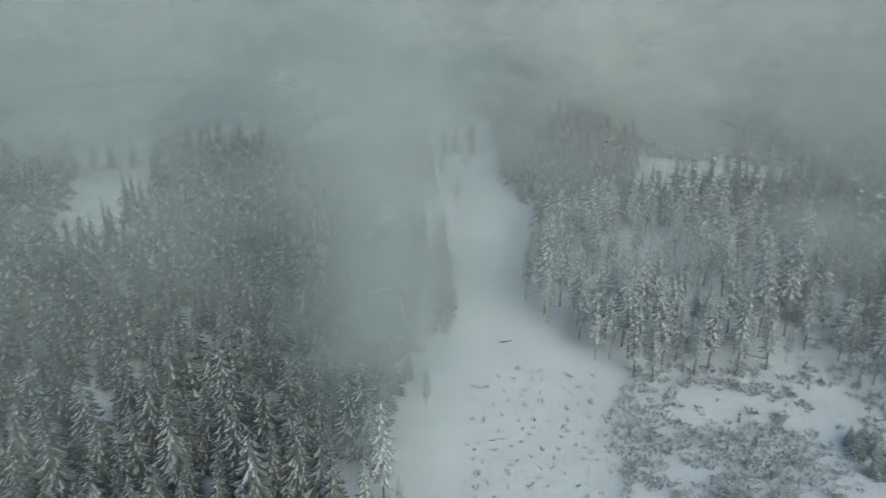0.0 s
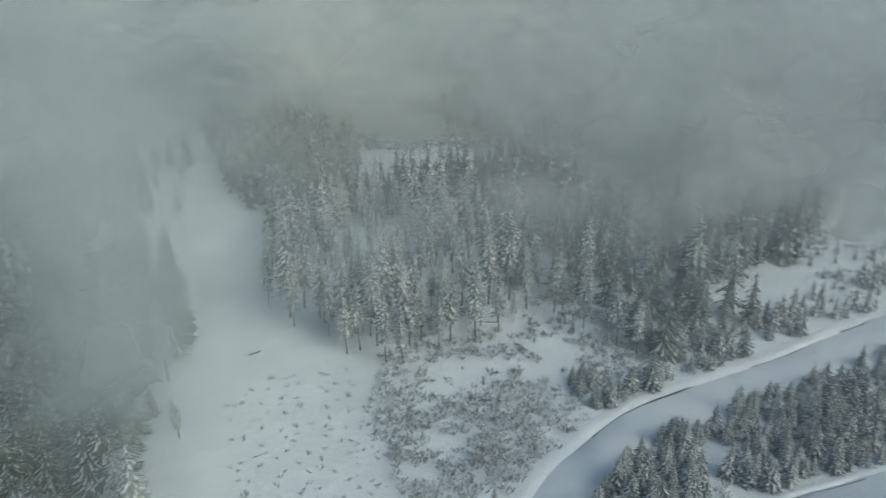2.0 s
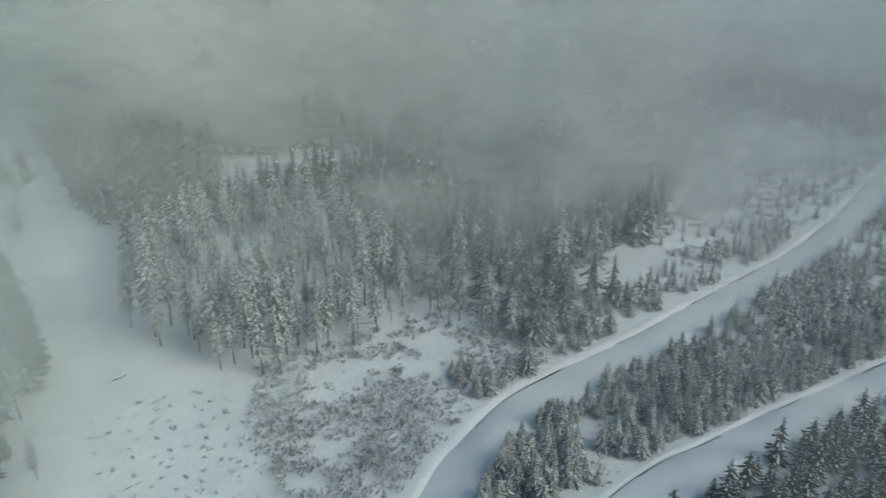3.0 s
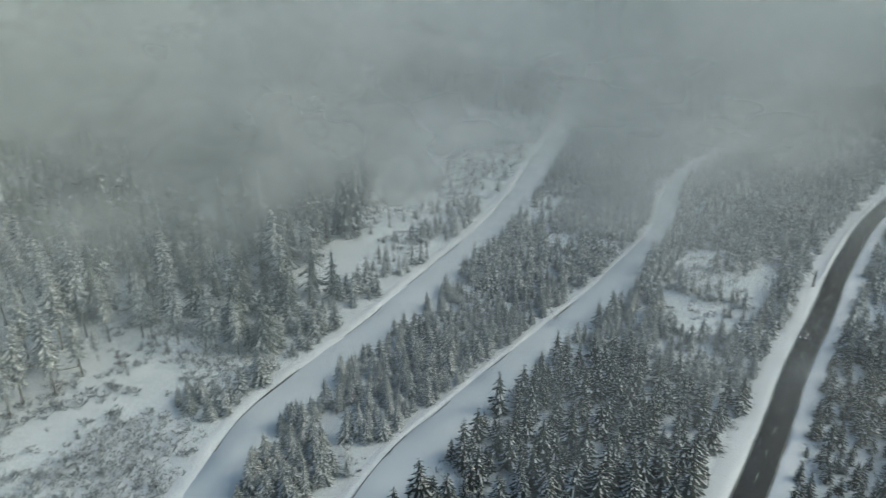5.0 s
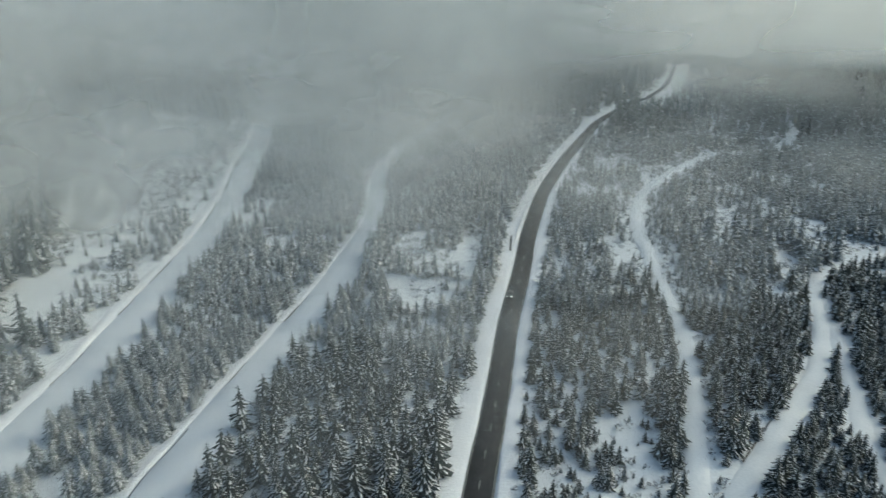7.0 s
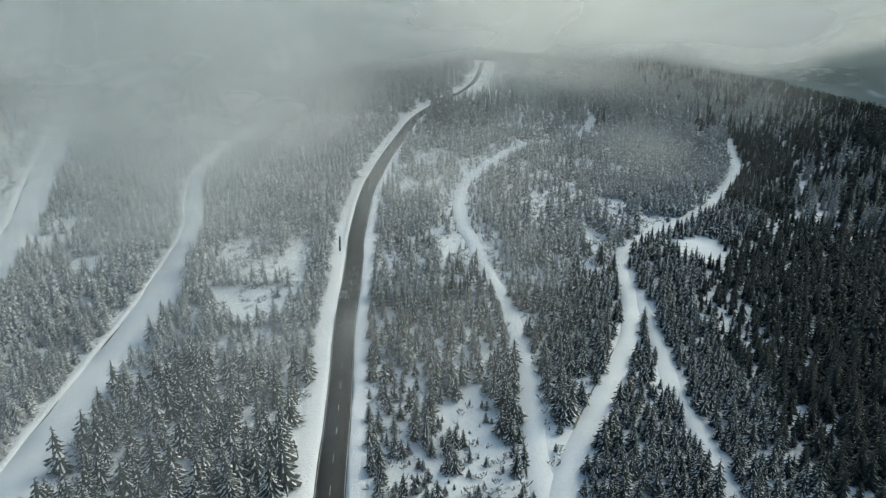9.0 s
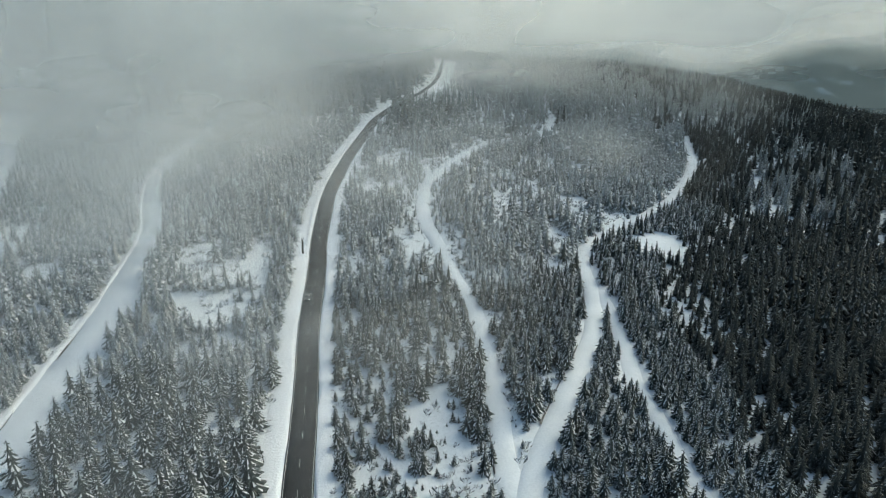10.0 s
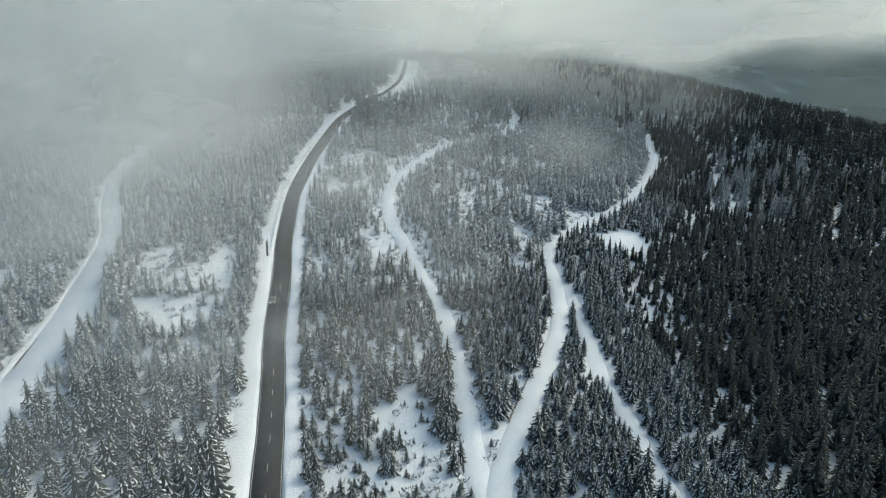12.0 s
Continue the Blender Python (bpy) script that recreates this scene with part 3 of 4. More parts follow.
WORDS = {
    "young": ("spruce", "young dark green spruce with snow on its boughs", "young spruces in the snow"),
    "frosted": ("frosted_spruce", "tall frosted spruce with a bare trunk, on snowy ground", "tall frosted spruces"),
    "tall": ("tall_spruce", "tall spruce thickly covered in frost and snow", "tall spruces in the mist"),
    "hoary": ("hoary_spruce", "spruce of middle height, grey with hoar frost", "hoary spruces on the ridge"),
    "green": ("green_spruce", "bushy dark green young spruce with snow on the boughs", "green spruces below the road"),
    "dark": ("dark_spruce", "dense dark spruce lightly dusted with snow", "dark spruces on the slope"),
}
SINGLE = 185


def plant(kind):
    d = KINDS[kind]
    name, label, group = WORDS[kind]
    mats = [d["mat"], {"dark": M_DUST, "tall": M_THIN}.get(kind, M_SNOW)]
    crowns = [mesh_from("crown", *SHAPES[kind, 0, k][:2], mats, SHAPES[kind, 0, k][2]) for k in range(6)]
    v, f = SHAPES[kind, 0, "stem"]
    trunk = mesh_from("trunk", v, f, [M_BARK], shade=True)
    spots = sorted(PLACED[kind], key=lambda p: math.hypot(p[0], p[1]) if p[0] > 0 or p[1] > 60 else 9999)
    masters = []
    for n, (x, y, hh, turn) in enumerate(spots[:SINGLE]):
        m = Matrix.LocRotScale((x, y, float(height(x, y)) - 0.05), Euler((0.03 * math.sin(9 * turn), 0.03 * math.cos(7 * turn), turn)), (hh, hh, hh))
        k = n % 6
        if n < 6:
            tree = new(name)
            part("trunk", trunk, tree)
            part("crown", crowns[k], tree)
            tagged(tree, label, "tree", group)
            tree.matrix_basis = m
            masters.append(tree)
        else:
            copy = copy_thing(masters[k], Matrix.Identity(4))
            copy.matrix_basis = m
    bins = {}
    for n, (x, y, hh, turn) in enumerate(spots[SINGLE:]):
        r = math.hypot(x, y)
        level = 0 if r < 118 else 1 if r < 215 else 2 if r < 400 else 3
        if (x < 0 and y < 40) or (x > 20 and y > 215):
            level = 3
        bins.setdefault((level, n % (6, 5, 4, 3)[level]), []).append((x, y, hh, turn))
    V, T, S, o = [], [], [], 0
    for (level, k), rows in bins.items():
        a = np.array(rows)
        z = height(a[:, 0], a[:, 1]) - 0.05
        c, s = np.cos(a[:, 3]), np.sin(a[:, 3])
        sets = [SHAPES[kind, level, k]]
        sv, sf = SHAPES[kind, level, "stem"]
        sets.append((sv, sf, np.full(len(sf), 2)))
        for tv, tf, ts in sets:
            X = a[:, None, 0] + a[:, None, 2] * (c[:, None] * tv[None, :, 0] - s[:, None] * tv[None, :, 1])
            Y = a[:, None, 1] + a[:, None, 2] * (s[:, None] * tv[None, :, 0] + c[:, None] * tv[None, :, 1])
            Z = z[:, None] + a[:, None, 2] * tv[None, :, 2]
            V.append(np.stack([X, Y, Z], -1).reshape(-1, 3))
            T.append((tf[None] + (o + np.arange(len(a)) * len(tv))[:, None, None]).reshape(-1, 3))
            S.append(np.tile(ts, len(a)))
            o += len(a) * len(tv)
    if V:
        me = mesh_from(name + "_wood", np.vstack(V), np.vstack(T), mats + [M_BARK], np.concatenate(S))
        tagged(new(name + "_wood", me), "wood of many trees: " + label, "forest", kind="stuff")


for kind in KINDS:
    plant(kind)


# ---- shrubs and tufts ----
def tuft(seed, n, spread):
    """Thin forked twigs fanning up from one root, height about 1."""
    rng = random.Random(seed)
    v, f = [], []
    for _ in range(n):
        a, r, hh = rng.uniform(0, 6.28), rng.uniform(0.1, 1) ** 0.7 * spread, rng.uniform(0.45, 1.0)
        x, y, w = r * math.cos(a), r * math.sin(a), 0.03 + 0.04 * rng.random()
        b = rng.uniform(0, 6.28)
        o = len(v)
        v += [(0.3 * x, 0.3 * y, 0), (x + w * math.cos(b), y + w * math.sin(b), 0.7 * hh), (1.1 * x - w * math.cos(b), 1.1 * y - w * math.sin(b), hh)]
        f += [(o, o + 1, o + 2)]
        for _ in range(2):
            c = rng.uniform(0.35, 0.8)
            px, py, pz = x * (0.3 + 0.75 * c), y * (0.3 + 0.75 * c), 0.85 * c * hh
            d, l = rng.uniform(0, 6.28), rng.uniform(0.16, 0.36)
            o = len(v)
            v += [(px, py, pz), (px + l * math.cos(d), py + l * math.sin(d), pz + 0.5 * l), (px + l * math.cos(d + 0.35), py + l * math.sin(d + 0.35), pz + 0.9 * l)]
            f += [(o, o + 1, o + 2)]
    return np.array(v), np.array(f)


def strew(name, label, category, spots, shapes, mat, seed):
    rng = np.random.default_rng(seed)
    V, T, o = [], [], 0
    for n, (x, y, sx, sz) in enumerate(spots):
        tv, tf = shapes[n % len(shapes)]
        a = rng.uniform(0, 6.28)
        c, s = math.cos(a), math.sin(a)
        V.append(np.stack([x + sx * (c * tv[:, 0] - s * tv[:, 1]), y + sx * (s * tv[:, 0] + c * tv[:, 1]), float(height(x, y)) - 0.03 + sz * tv[:, 2]], 1))
        T.append(tf + o)
        o += len(tv)
    me = mesh_from(name, np.vstack(V), np.vstack(T), [mat])
    return tagged(new(name, me), label, category, kind="stuff")


def spots_in(spacing, box, mask, seed, lo, hi):
    rng = np.random.default_rng(seed)
    gx, gy = np.meshgrid(np.arange(box[0], box[2], spacing), np.arange(box[1], box[3], spacing))
    x = gx.ravel() + rng.uniform(-0.5, 0.5, gx.size) * spacing
    y = gy.ravel() + rng.uniform(-0.5, 0.5, gx.size) * spacing
    ok = mask(x, y)
    x, y = x[ok], y[ok]
    k = rng.uniform(lo, hi, len(x))
    return list(zip(x, y, k, k * rng.uniform(0.8, 1.2, len(x))))


BUSH = [tuft(k, 9, 0.8) for k in range(6)]
strew("shrub_thicket", "frosted leafless shrubs standing in the snow", "shrubs",
      spots_in(1.8, (36, 60, 150, 186), lambda x, y: (inside(BUSHES, x, y) | ((y < 186) & (x > 60))) & sides(x, y)[0] & clear_of(x, y) & (0.5 * vnoise(x, y, 9, 41) + 0.5 * vnoise(x, y, 2.2, 47) > 0.44), 41, 0.9, 2.6), BUSH, M_TWIG, 1)
strew("shrub_thicket", "frosted leafless shrubs on open snowy ground", "shrubs",
      spots_in(2.8, (180, 130, 420, 260), lambda x, y: inside(OPEN, x, y) & clear_of(x, y) & (vnoise(x, y, 10, 42) > 0.45), 42, 1.0, 2.2), BUSH, M_TWIG, 2)
strew("shrub_thicket", "frosted undergrowth between young spruces", "shrubs",
      spots_in(2.7, (60, -230, 420, 110), lambda x, y: clear_of(x, y) & (sides(x, y)[0] == False) & (away(TRACK_D, x, y)[1] > 0) & (0.5 * vnoise(x, y, 9, 43) + 0.5 * vnoise(x, y, 2.5, 48) > 0.46), 43, 0.9, 2.3), BUSH, M_TWIG, 3)
strew("verge_growth", "dry frosted grass and brush at the edge of the snow", "grass",
      spots_in(1.7, (50, -20, 420, 100), lambda x, y: clear_of(x, y, (6.6, 6.2), (8, 5.6), (7, 5.6)) & ~clear_of(x, y, (9.0, 7.6), (10, 7), (9, 7)) & (vnoise(x, y, 6, 44) > 0.5), 44, 0.35, 0.9), BUSH, M_DULL, 4)
SMALL = [tuft(50 + k, 6, 0.6) for k in range(4)]
strew("planted_seedlings", "rows of small dark seedlings poking out of the snow", "seedlings",
      [(x, y, k, s) for x, y, k, s in spots_in(4.2, (-15, 70, 40, 165), lambda x, y: inside(FIELD, x, y) & (x > 4 + 0.1 * (y - 120)), 45, 0.9, 1.6)], SMALL, M_TWIG, 5)
strew("snow_stubble", "dark stubs and twigs poking out of the snow", "stubble",
      spots_in(3.4, (-20, 60, 60, 260), lambda x, y: inside(FIELD, x, y) & (vnoise(x, y, 3, 46) > 0.66), 46, 0.25, 0.6), SMALL, M_DULL, 6)


# ---- the road's furniture ----
def heading(line, x):
    k = int(np.argmin(np.abs(line[:, 0] - x)))
    d = line[min(k + 1, len(line) - 1)] - line[max(k - 1, 0)]
    return line[k], d / np.hypot(*d)


def dashes():
    """Broken centre line, each dash a painted strip that follows the road."""
    for x in np.arange(60, 420, 10.0):
        p, d = heading(ROAD, x)
        c = np.array([x, np.interp(x, ROAD[:, 0], ROAD[:, 1])])
        n = np.array([-d[1], d[0]])
        v = []
        for l in (-1.4, 0, 1.4):
            for w in (-0.06, 0.06):
                q = c + d * l + n * w
                v.append((q[0], q[1], float(height(*q)) + 0.225 + 0.0006 * math.hypot(*q)))
        part("lane_dash", mesh_from("lane_dash", v, [(0, 2, 3, 1), (2, 4, 5, 3)], [M_LINE]), road)


dashes()
for o in (-3.02, 3.02):
    ribbon("edge_line", ROAD, (o - 0.08, o + 0.08), (0.175, 0.175), M_LINE, "thin painted edge line on the asphalt", "road marking", cut=(0, 90))


def tube(points, radii, n=6):
    """A tapered round bar through points; returns places and quads."""
    v, f = [], []
    p = [Vector(q) for q in points]
    for k, (q, r) in enumerate(zip(p, radii)):
        d = (p[min(k + 1, len(p) - 1)] - p[max(k - 1, 0)]).normalized()
        a = d.orthogonal().normalized()
        b = d.cross(a)
        v += [tuple(q + r * (math.cos(2 * math.pi * i / n) * a + math.sin(2 * math.pi * i / n) * b)) for i in range(n)]
    for k in range(len(p) - 1):
        f += [(k * n + i, k * n + (i + 1) % n, (k + 1) * n + (i + 1) % n, (k + 1) * n + i) for i in range(n)]
    return v, f


def joined(bars):
    v, f = [], []
    for a, b in bars:
        f += [tuple(len(v) + i for i in q) for q in b]
        v += a
    return v, f


def guard_rail():
    """A steel rail on posts along the road's north side."""
    rail = new("guard_rail")
    xs = np.arange(252, 396, 4.0)
    pts = []
    for x in xs:
        p, d = heading(ROAD, x)
        q = np.array([x, np.interp(x, ROAD[:, 0], ROAD[:, 1])]) + np.array([-d[1], d[0]]) * 4.3
        pts.append((q[0], q[1], float(height(*q)) + 0.3))
    rings = []
    prof = [(-0.04, 0.55), (0.05, 0.62), (0.0, 0.70), (0.05, 0.78), (-0.04, 0.86)]
    v = [(x, y + a, z + b) for x, y, z in pts for a, b in prof]
    f = [(k * 5 + i, k * 5 + i + 1, (k + 1) * 5 + i + 1, (k + 1) * 5 + i) for k in range(len(pts) - 1) for i in range(4)]
    part("rail", mesh_from("rail", v, f, [M_STEEL]), rail)
    cap = [(x, y + a, z + b) for x, y, z in pts for a, b in ((-0.10, 0.86), (0.0, 0.95), (0.1, 0.86))]
    part("snow_cap", mesh_from("snow_cap", cap, [(k * 3 + i, k * 3 + i + 1, k * 3 + i + 4, k * 3 + i + 3) for k in range(len(pts) - 1) for i in range(2)], [M_SNOW]), rail, "thin cap of snow")
    post = mesh_from("post", *tube([(0, 0, -0.5), (0, 0, 0.85)], (0.07, 0.07), 4), [M_STEEL])
    for x, y, z in pts:
        part("post", post, rail).location = (x, y + 0.1, z)
    tagged(rail, "grey steel guard rail beside the asphalt road", "guard rail")


def snag(x, y, bars, label):
    """A dead leaning trunk with broken limbs."""
    z = float(height(x, y))
    tree = new("dead_tree")
    tree.location = (x, y, z)
    for k, (pts, radii) in enumerate(bars):
        part("trunk" if k == 0 else "limb", mesh_from("limb", *tube(pts, radii), [M_DEAD], shade=True), tree)
    tagged(tree, label, "tree")


M_STEEL = two_scale("galvanised_steel", 0.2, 3, (0.16, 0.17, 0.18), (0.28, 0.29, 0.30), (0.18, 0.19, 0.2), (0.3, 0.31, 0.32), 0.6)
M_DEAD = two_scale("dead_wood", 0.15, 1.5, (0.02, 0.02, 0.018), (0.07, 0.06, 0.055), (0.03, 0.03, 0.028), (0.10, 0.09, 0.085), 0.9, 0.02)
guard_rail()
snag(245, 6.6, [([(0, 0, -0.4), (0.15, 0.1, 2.2), (0.5, -0.1, 4.4), (0.6, 0.1, 6.2)], (0.42, 0.36, 0.40, 0.12)),
                ([(0.4, 0, 4.0), (0.2, 0.9, 5.0), (0.1, 1.6, 5.3)], (0.16, 0.1, 0.04)),
                ([(0.5, 0, 4.8), (0.7, -0.5, 6.0), (0.8, -0.4, 6.8)], (0.14, 0.08, 0.03)),
                ([(0.2, 0, 3.0), (0.1, 0.8, 3.6)], (0.12, 0.03))], "dark dead leaning tree stump beside the road")
snag(131, 15.2, [([(0, 0, -0.3), (0.1, 0.3, 2.4), (0.3, 0.8, 5.0)], (0.10, 0.08, 0.03)),
                 ([(0.2, 0.5, 3.4), (0.9, 0.6, 4.3)], (0.05, 0.02)), ([(0.2, 0.6, 3.9), (-0.5, 1.0, 4.9)], (0.05, 0.02))], "thin bare leaning sapling at the verge")


def log(x, y, length, r, turn):
    ob = new("fallen_log")
    ob.matrix_world = pose(x, y, float(height(x, y)) + 0.55 * r, 0, 0, turn)
    h = length / 2
    part("trunk", mesh_from("log", *tube([(-h, 0, 0), (-0.3 * h, 0.05, 0.02), (0.4 * h, -0.04, 0), (h, 0, 0)], (r, 0.95 * r, 0.85 * r, 0.7 * r), 9), [M_DEAD], shade=True), ob)
    part("snow_cap", mesh_from("snow", *tube([(-h, 0, 0.35 * r), (-0.3 * h, 0.05, 0.42 * r), (0.4 * h, -0.04, 0.4 * r), (h, 0, 0.3 * r)], (0.75 * r, 0.8 * r, 0.7 * r, 0.5 * r), 9), [M_SNOW], shade=True), ob, "snow lying on the log")
    tagged(ob, "short fallen log half buried in the snow", "log")


log(18.3, 177.5, 3.6, 0.35, 20)
for x, y, l, a in ((70, 176, 3.0, 60), (58, 183, 2.6, 15), (88, 171, 3.4, -30), (102, 170, 2.4, 40), (30, 150, 1.8, 70), (12, 137, 1.5, 10), (22, 128, 1.6, 120), (84, 182, 2.8, 5)):
    log(x, y, l, 0.16, a)


def car(x, lane):
    """A small dark car with its lamps lit, coming down the road."""
    p, d = heading(ROAD, x)
    c = np.array([x, np.interp(x, ROAD[:, 0], ROAD[:, 1])]) + np.array([-d[1], d[0]]) * lane
    ob = new("car")
    ob.matrix_world = pose(c[0], c[1], float(height(*c)) + 0.2 + 0.0006 * x, 0, 0, math.degrees(math.atan2(-d[1], -d[0])))
    side = [(-2.1, 0.35), (-2.15, 0.7), (-1.9, 0.95), (-1.1, 1.0), (0.9, 0.98), (1.95, 0.82), (2.15, 0.6), (2.1, 0.3)]
    v = [(a, w * (0.86 if h > 0.9 else 0.9), h) for w in (-1, 1) for a, h in side]
    n = len(side)
    b = bmesh.new()
    vs = [b.verts.new(q) for q in v]
    b.faces.new(vs[:n]), b.faces.new(vs[n:][::-1])
    for i in range(n):
        b.faces.new((vs[i], vs[n + i], vs[n + (i + 1) % n], vs[(i + 1) % n]))
    bmesh.ops.recalc_face_normals(b, faces=b.faces)
    me = bpy.data.meshes.new("body")
    b.to_mesh(me)
    me.materials.append(M_CAR)
    body = part("body", me, ob)
    roof = [(-1.5, 0.8, 1.0), (0.8, 0.8, 0.98), (0.15, 0.62, 1.42), (-1.1, 0.62, 1.45)]
    q = [(a, s * w, h) for s in (-1, 1) for a, w, h in roof]
    part("cabin", mesh_from("cabin", q, [(0, 1, 2, 3), (7, 6, 5, 4), (1, 5, 6, 2), (0, 3, 7, 4)], [M_GLASS]), ob, "dark tinted windows")
    part("roof", mesh_from("roof", [(a, w, h + 0.03) for a, w, h in (q[3], q[2], q[6], q[7])], [(0, 1, 2, 3)], [M_CAR]), ob)
    wheel = mesh_from("tyre", *tube([(0, -0.11, 0), (0, -0.1, 0), (0, 0.1, 0), (0, 0.11, 0)], (0.2, 0.32, 0.32, 0.2), 12), [M_GLASS])
    for a in (-1.3, 1.35):
        for w in (-0.8, 0.8):
            part("wheel", wheel, ob, "black tyre").location = (a, w, 0.32)
    lamp = mesh_from("headlight", *tube([(2.10, 0, 0), (2.16, 0, 0), (2.22, 0, 0)], (0.11, 0.11, 0.03), 8), [M_LAMP])
    for w in (-0.68, 0.68):
        part("headlight", lamp, ob, "lit white headlight").location = (0, w, 0.66)
    tagged(ob, "small dark car with lit headlights on the asphalt road", "car")


M_CAR = two_scale("car_paint", 0.5, 2, (0.03, 0.032, 0.035), (0.045, 0.047, 0.05), (0.03, 0.032, 0.035), (0.05, 0.052, 0.055), 0.35, gloss=0.5)
M_GLASS = two_scale("dark_glass_and_rubber", 0.5, 2, (0.012, 0.013, 0.014), (0.02, 0.02, 0.02), (0.012, 0.012, 0.012), (0.02, 0.02, 0.02), 0.3, gloss=0.5)
M_LAMP, lamp_tree, lamp_bsdf = material("headlight_lamp", 0.3)
lamp_bsdf.inputs["Emission Color"].default_value, lamp_bsdf.inputs["Emission Strength"].default_value = (1.0, 0.97, 0.9, 1), 3.5
car(210, 1.6)


def village():
    """Far houses in the valley: pale gabled blocks."""
    rng = random.Random(5)
    v, f = [], []
    for _ in range(170):
        a, r = radians(rng.gauss(124, 4)), rng.uniform(1900, 3300)
        x, y = r * math.sin(a), r * math.cos(a)
        z, w, l, h = float(height(x, y)) - 1, rng.uniform(5, 9), rng.uniform(8, 18), rng.uniform(5, 9)
        t = rng.uniform(0, 3.14)
        c, s_ = math.cos(t), math.sin(t)
        o = len(v)
        for a_, b_, h_ in ((-l, -w, 0), (l, -w, 0), (l, w, 0), (-l, w, 0), (-l, -w, h), (l, -w, h), (l, w, h), (-l, w, h), (-l, 0, h * 1.5), (l, 0, h * 1.5)):
            v.append((x + a_ * c - b_ * s_, y + a_ * s_ + b_ * c, z + h_))
        f += [(o, o + 1, o + 5, o + 4), (o + 1, o + 2, o + 6, o + 5), (o + 2, o + 3, o + 7, o + 6), (o + 3, o, o + 4, o + 7), (o + 4, o + 5, o + 9, o + 8), (o + 6, o + 7, o + 8, o + 9)]
    tagged(new("distant_village", mesh_from("village", v, f, [M_SNOW])), "tiny pale houses far down in the valley", "village", kind="stuff")


village()


# ---- mist and low cloud ----
def sheet(name, base, follow, density, mat, label, seed, reach=4900):
    """A wide, gently rolling layer of mist, base metres up; follow: how far it keeps to the ground."""
    n, ring, r = 120, [], 10.0
    while r < reach:
        ring.append(r)
        r *= 1.06
    rr = np.array(ring)
    a = np.linspace(0, 2 * np.pi, n, endpoint=False)
    X, Y = np.outer(rr, np.sin(a)), np.outer(rr, np.cos(a))
    roll = (vnoise(X.ravel(), Y.ravel(), 60, seed) - 0.5).reshape(X.shape) * 9 * ss(30, 120, np.hypot(X, Y))
    Z = base + follow * np.maximum(height(X, Y), -30) + roll
    i, j = np.meshgrid(np.arange(len(rr) - 1), np.arange(n), indexing="ij")
    j2 = (j + 1) % n
    f = np.stack([i * n + j, (i + 1) * n + j, (i + 1) * n + j2, i * n + j2], -1).reshape(-1, 4)
    dens = density(X, Y).ravel()
    keep = (dens.reshape(X.shape)[i, j] + dens.reshape(X.shape)[i + 1, j2] > 0.06).ravel()
    me = mesh_from(name, np.stack([X.ravel(), Y.ravel(), Z.ravel()], 1), f[keep], [mat], shade=True)
    me.attributes.new("veil", "FLOAT", "POINT").data.foreach_set("value", dens.astype(np.float32))
    return tagged(new(name, me), label, "fog", kind="stuff")


def noise3(x, y, z, size, seed=0):
    """Smooth value noise in space, 0 to 1."""
    q = [np.asarray(a, float) / size for a in (x, y, z)]
    c = [np.floor(a) for a in q]
    w = [(a - b) * (a - b) * (3 - 2 * (a - b)) for a, b in zip(q, c)]
    out = 0
    for i in (0, 1):
        for j in (0, 1):
            for k in (0, 1):
                h = np.sin((c[0] + i) * 127.1 + (c[1] + j) * 311.7 + (c[2] + k) * 74.7 + seed * 53.3) * 43758.5453
                out = out + (h - np.floor(h)) * (w[0] if i else 1 - w[0]) * (w[1] if j else 1 - w[1]) * (w[2] if k else 1 - w[2])
    return out


def rolls(x, y, z, size, seed):
    """The billows of the mist: noise of three sizes, bent by a larger one."""
    bend = 0.7 * size * (noise3(x, y, z, 1.6 * size, seed + 9) - 0.5)
    x, y, z = x + bend, y - bend, 1.7 * z + 0.8 * bend
    return 0.52 * noise3(x, y, z, size, seed) + 0.3 * noise3(x, y, z, 0.45 * size, seed + 1) + 0.18 * noise3(x, y, z, 0.2 * size, seed + 2)


# drifting banks of mist: place, half width across the slope, half depth, half height, thickness
MIST = [(-15, 180, 28, 19, 50, 34, 2.2), (-16, 142, 12, 14, 34, 20, 1.3), (-50, 300, 38, 30, 60, 38, 1.8), (-150, 350, 48, 60, 70, 38, 1.3), (-90, 190, 14, 70, 60, 30, 0.4),
        (60, 200, 22, 40, 45, 30, 0.3), (55, 128, 6, 28, 34, 10, 0.35), (215, 195, 28, 34, 60, 28, 1.0), (280, 178, 30, 36, 60, 26, 0.9), (234, 171, 17, 18, 45, 20, 0.6),
        (161, 217, 33, 50, 50, 32, 1.3), (238, 78, 13, 42, 70, 14, 0.5), (490, 110, 48, 70, 90, 32, 0.8), (188, 36, 11, 19, 40, 11, 0.8), (112, 46, 7, 16, 26, 9, 0.5), (190, 3, 9, 8, 24, 6, 0.6),
        (295, -25, 16, 26, 60, 13, 0.4), (440, 172, 34, 60, 80, 30, 0.9), (385, 34, 20, 34, 60, 20, 0.6), (340, -146, 18, 36, 50, 12, 0.35), (601, -152, 22, 60, 90, 20, 0.8),
        (171, -21, 9, 18, 36, 9, 0.35), (279, 85, 20, 46, 70, 20, 0.5), (410, -89, 18, 30, 60, 13, 0.35), (300, -60, 14, 40, 80, 12, 0.25)]


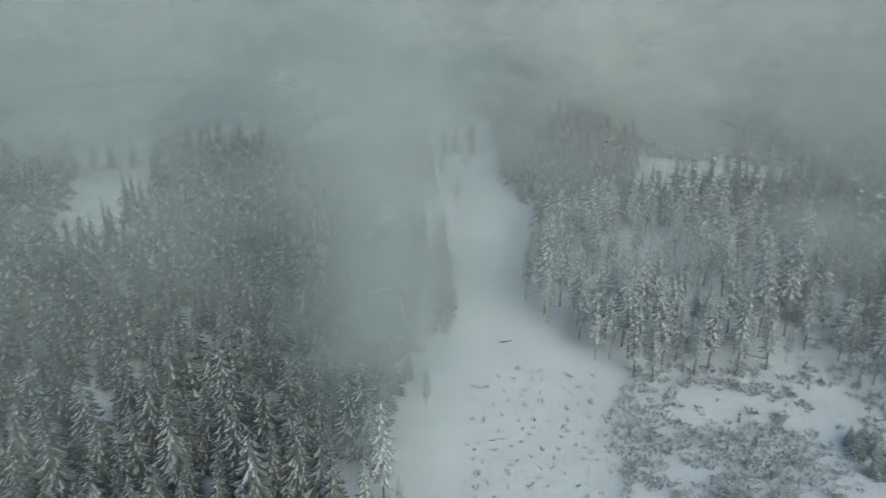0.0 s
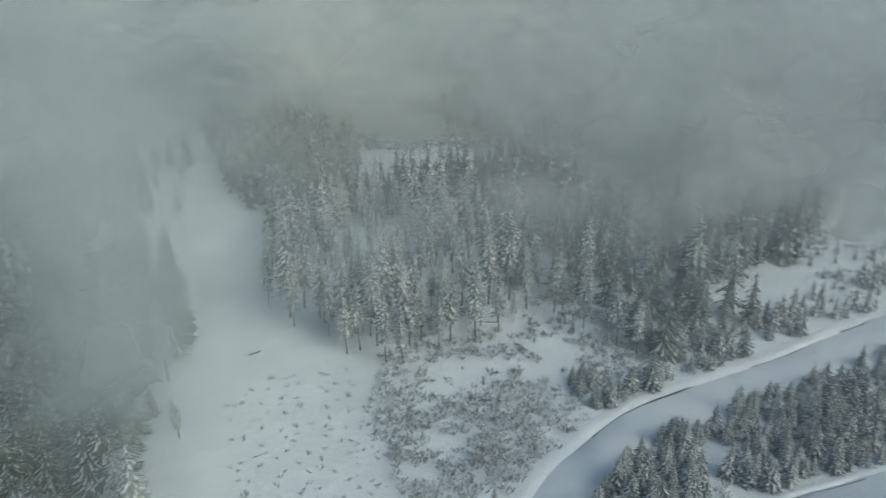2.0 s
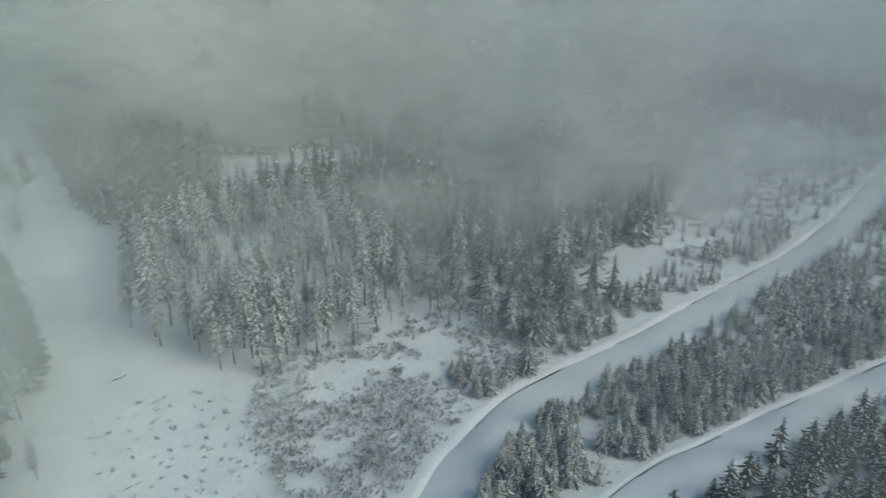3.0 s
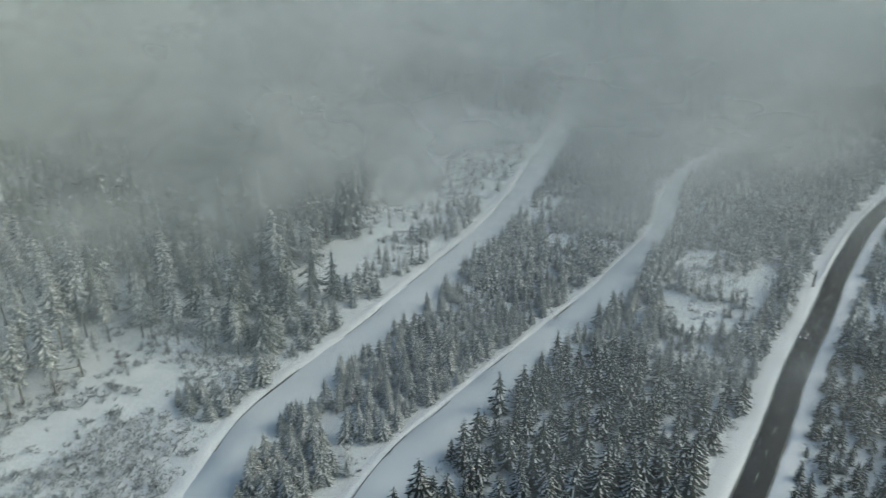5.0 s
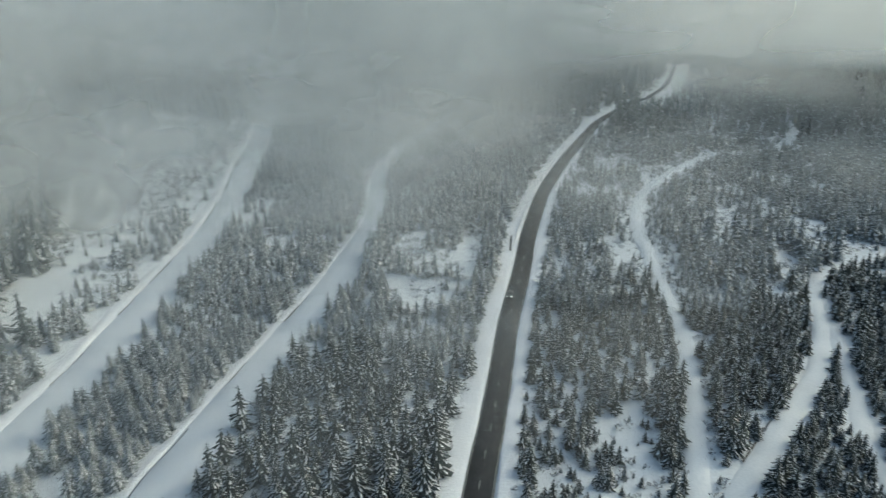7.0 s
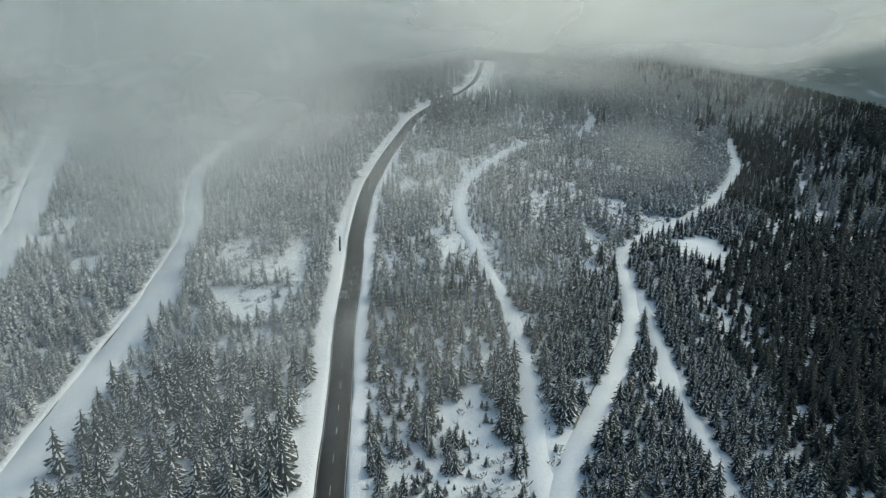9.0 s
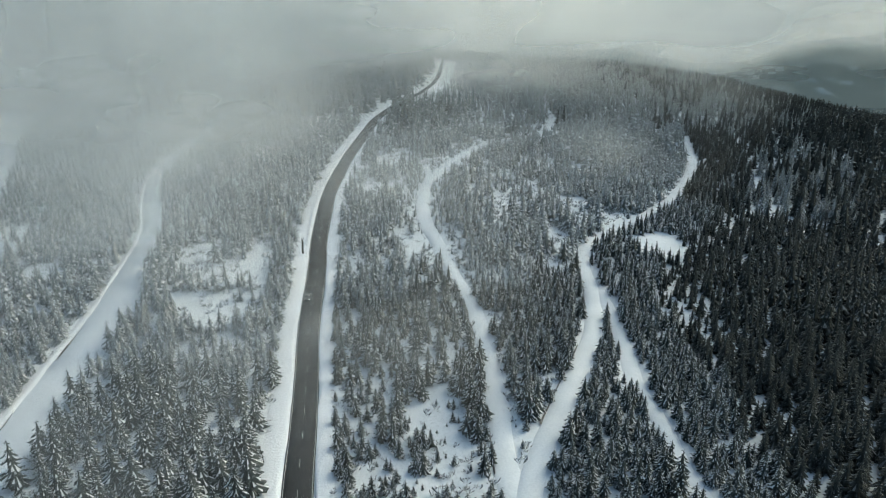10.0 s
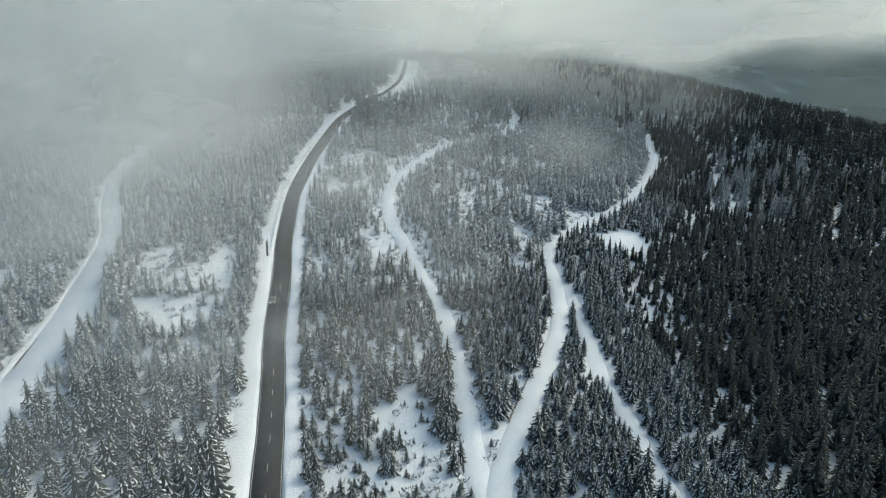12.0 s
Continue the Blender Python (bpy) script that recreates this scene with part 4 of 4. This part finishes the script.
def mist_density(x, y, z):
    """How thick the mist is at a place, for each metre."""
    r, deg = np.hypot(x, y), np.degrees(np.arctan2(x, y))
    n, small = rolls(x, y, z, 95, 401), rolls(x, y, z, 38, 411)
    up = z - height(x, y)
    north = 1 - ss(80, 99, deg + 16 * (n - 0.5))
    gap = 1 - 0.55 * np.exp(-((deg - 27) / 17) ** 2) * (1 - ss(300, 380, r))
    east = 1 - 0.7 * ss(36, 60, deg)
    q = 0.026 * north * east * gap * ss(165, 440, r) * (0.12 + 0.88 * ss(0.36, 0.60, n)) * (0.8 + 0.2 * ss(2, 30, up))
    q = q + 0.0022 * (1 - 0.55 * ss(78, 94, deg) - 0.42 * ss(98, 116, deg)) * (1 - ss(30, 75, up)) * (0.5 + ss(0.35, 0.62, small)) + 0.0011 * ss(320, 620, r) * (1 - ss(30, 60, up))
    for cx, cy, cz, across, depth, tall, thick in MIST:
        d = math.hypot(cx, cy)
        along, side = ((x - cx) * cx + (y - cy) * cy) / d, ((y - cy) * cx - (x - cx) * cy) / d
        e = (along / depth) ** 2 + (side / across) ** 2 + ((z - cz) / tall) ** 2
        q = q + thick / (1.77 * depth) * np.exp(-e) * (0.15 + 1.5 * ss(0.34, 0.62, 0.4 * n + 0.6 * small))
    return q * ss(-2, 9, up)


def standing(r0, first, last, wave, seed, veil_at, mat, pale_at, least=0.004):
    """One fold of mist that stands across the view from one bearing to another."""
    deg = np.arange(first, last + 0.1, 0.8)
    a = np.radians(deg)
    r = r0 * (1 + wave * (vnoise(deg + 0.01 * r0, a * 0 + 3, 24, 5) - 0.5) + 0.02 * (vnoise(deg, a * 0, 7, seed) - 0.5))
    up = np.concatenate([[-6, 0, 4, 8, 12, 16, 20], np.arange(25, 151, 5.0)])
    m = len(up)
    X, Y = np.outer(r * np.sin(a), np.ones(m)), np.outer(r * np.cos(a), np.ones(m))
    U = np.outer(np.ones(len(a)), up)
    Z = height(X, Y) * (1 - U / 150) + U
    D = np.outer(deg, np.ones(m))
    veil = veil_at(X, Y, Z, D, r[:, None]) * ss(first, first + 5, D) * (1 - ss(last - 6, last, D))
    i, j = np.meshgrid(np.arange(len(a) - 1), np.arange(m - 1), indexing="ij")
    f = np.stack([i * m + j, i * m + j + 1, (i + 1) * m + j + 1, (i + 1) * m + j], -1).reshape(-1, 4)
    keep = (np.maximum(np.maximum(veil[i, j], veil[i + 1, j + 1]), np.maximum(veil[i + 1, j], veil[i, j + 1])) > least).ravel()
    if not keep.any():
        return
    me = mesh_from("mist_bank", np.stack([X, Y, Z], -1).reshape(-1, 3), f[keep], [mat], shade=True)
    me.attributes.new("veil", "FLOAT", "POINT").data.foreach_set("value", veil.ravel().astype(np.float32))
    # pale holds the painted brightness, set by bearing and billow
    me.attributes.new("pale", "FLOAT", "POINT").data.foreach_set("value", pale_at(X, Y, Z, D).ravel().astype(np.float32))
    tagged(new("mist_bank", me), "standing bank of pale drifting mist among the trees", "fog", kind="stuff")


def painted_mist_light(X, Y, Z, D):
    """Light put in the colour: paler eastwards and in the crests of the billows."""
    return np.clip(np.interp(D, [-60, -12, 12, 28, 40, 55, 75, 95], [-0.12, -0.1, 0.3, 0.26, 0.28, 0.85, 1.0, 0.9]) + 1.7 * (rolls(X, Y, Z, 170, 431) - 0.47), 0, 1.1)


def near_mist(X, Y, Z, D, r):
    return 1 - np.exp(-0.07 * r * mist_density(X, Y, Z))


def back_mist(X, Y, Z, D, r):
    return 0.30 * ss(0.30, 0.55, rolls(X, Y, Z, 260, 441)) * ss(-4, 24, Z - height(X, Y))


def cloud(X, Y, Z, D, r):
    """The low cloud that lies over the crest; its underside rises to the south."""
    base = np.interp(D, [60, 78, 82, 95, 100, 107, 115, 121, 124, 126, 128, 140], [-12, -11.0, -10.2, -8.0, -6.6, -5.8, -5.5, -5.9, -5.6, -4.9, -4.3, -3.6])
    n = rolls(X, Y, Z, 260, 451)
    lift = np.degrees(np.arctan2(Z - 100, r)) - base + 6.0 * (n - 0.5)
    return 0.40 * ss(-0.8, 2.0, lift) * (0.3 + 0.7 * ss(0.38, 0.58, rolls(0.6 * X + 0.6 * Z, 0.6 * Y, Z, 150, 461)))


def painted_cloud_light(X, Y, Z, D):
    """Painted shading of the cloud: bright crests, greyer hollows, lighter round to the south."""
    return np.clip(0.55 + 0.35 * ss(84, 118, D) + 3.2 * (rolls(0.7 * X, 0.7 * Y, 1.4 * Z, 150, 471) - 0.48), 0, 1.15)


def veiled(peak, low, high):
    def density(X, Y, Z, D, r):
        return peak * ss(low, high, Z - height(X, Y))
    return density


# Far haze: painted brightness from the bearing alone.
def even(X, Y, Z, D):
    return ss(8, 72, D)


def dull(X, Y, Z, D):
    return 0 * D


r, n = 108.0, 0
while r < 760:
    standing(r, -58, 128, 0.0, 500 + n, near_mist, M_BILLOW, painted_mist_light)
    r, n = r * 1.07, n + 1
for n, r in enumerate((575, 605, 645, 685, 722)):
    standing(r, -64, 84, 0.2, 180 + n, back_mist, M_DENSE, painted_mist_light)
standing(775, -64, 88, 0.2, 88, veiled(1.0, -4, 40), M_DENSE, painted_mist_light)
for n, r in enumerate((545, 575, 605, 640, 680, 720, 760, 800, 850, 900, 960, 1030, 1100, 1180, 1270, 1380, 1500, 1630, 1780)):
    standing(r, 68, 142, 0.2, 110 + n, cloud, M_WHITE, painted_cloud_light)
for n, r in enumerate((2800, 2880, 2960, 3040)):
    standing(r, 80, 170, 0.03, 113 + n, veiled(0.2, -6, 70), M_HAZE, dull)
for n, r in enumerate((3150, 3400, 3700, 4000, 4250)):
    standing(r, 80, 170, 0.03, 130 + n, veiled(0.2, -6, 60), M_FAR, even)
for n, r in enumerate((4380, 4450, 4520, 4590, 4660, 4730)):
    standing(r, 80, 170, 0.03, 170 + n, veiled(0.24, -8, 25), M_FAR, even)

sheet("valley_haze", -70, 0.0, lambda x, y: 0.48 * ss(700, 1200, np.hypot(x, y)) + 0.5 * ss(1600, 3600, np.hypot(x, y)), M_HAZE, "blue-grey haze over the distant valley", 90)
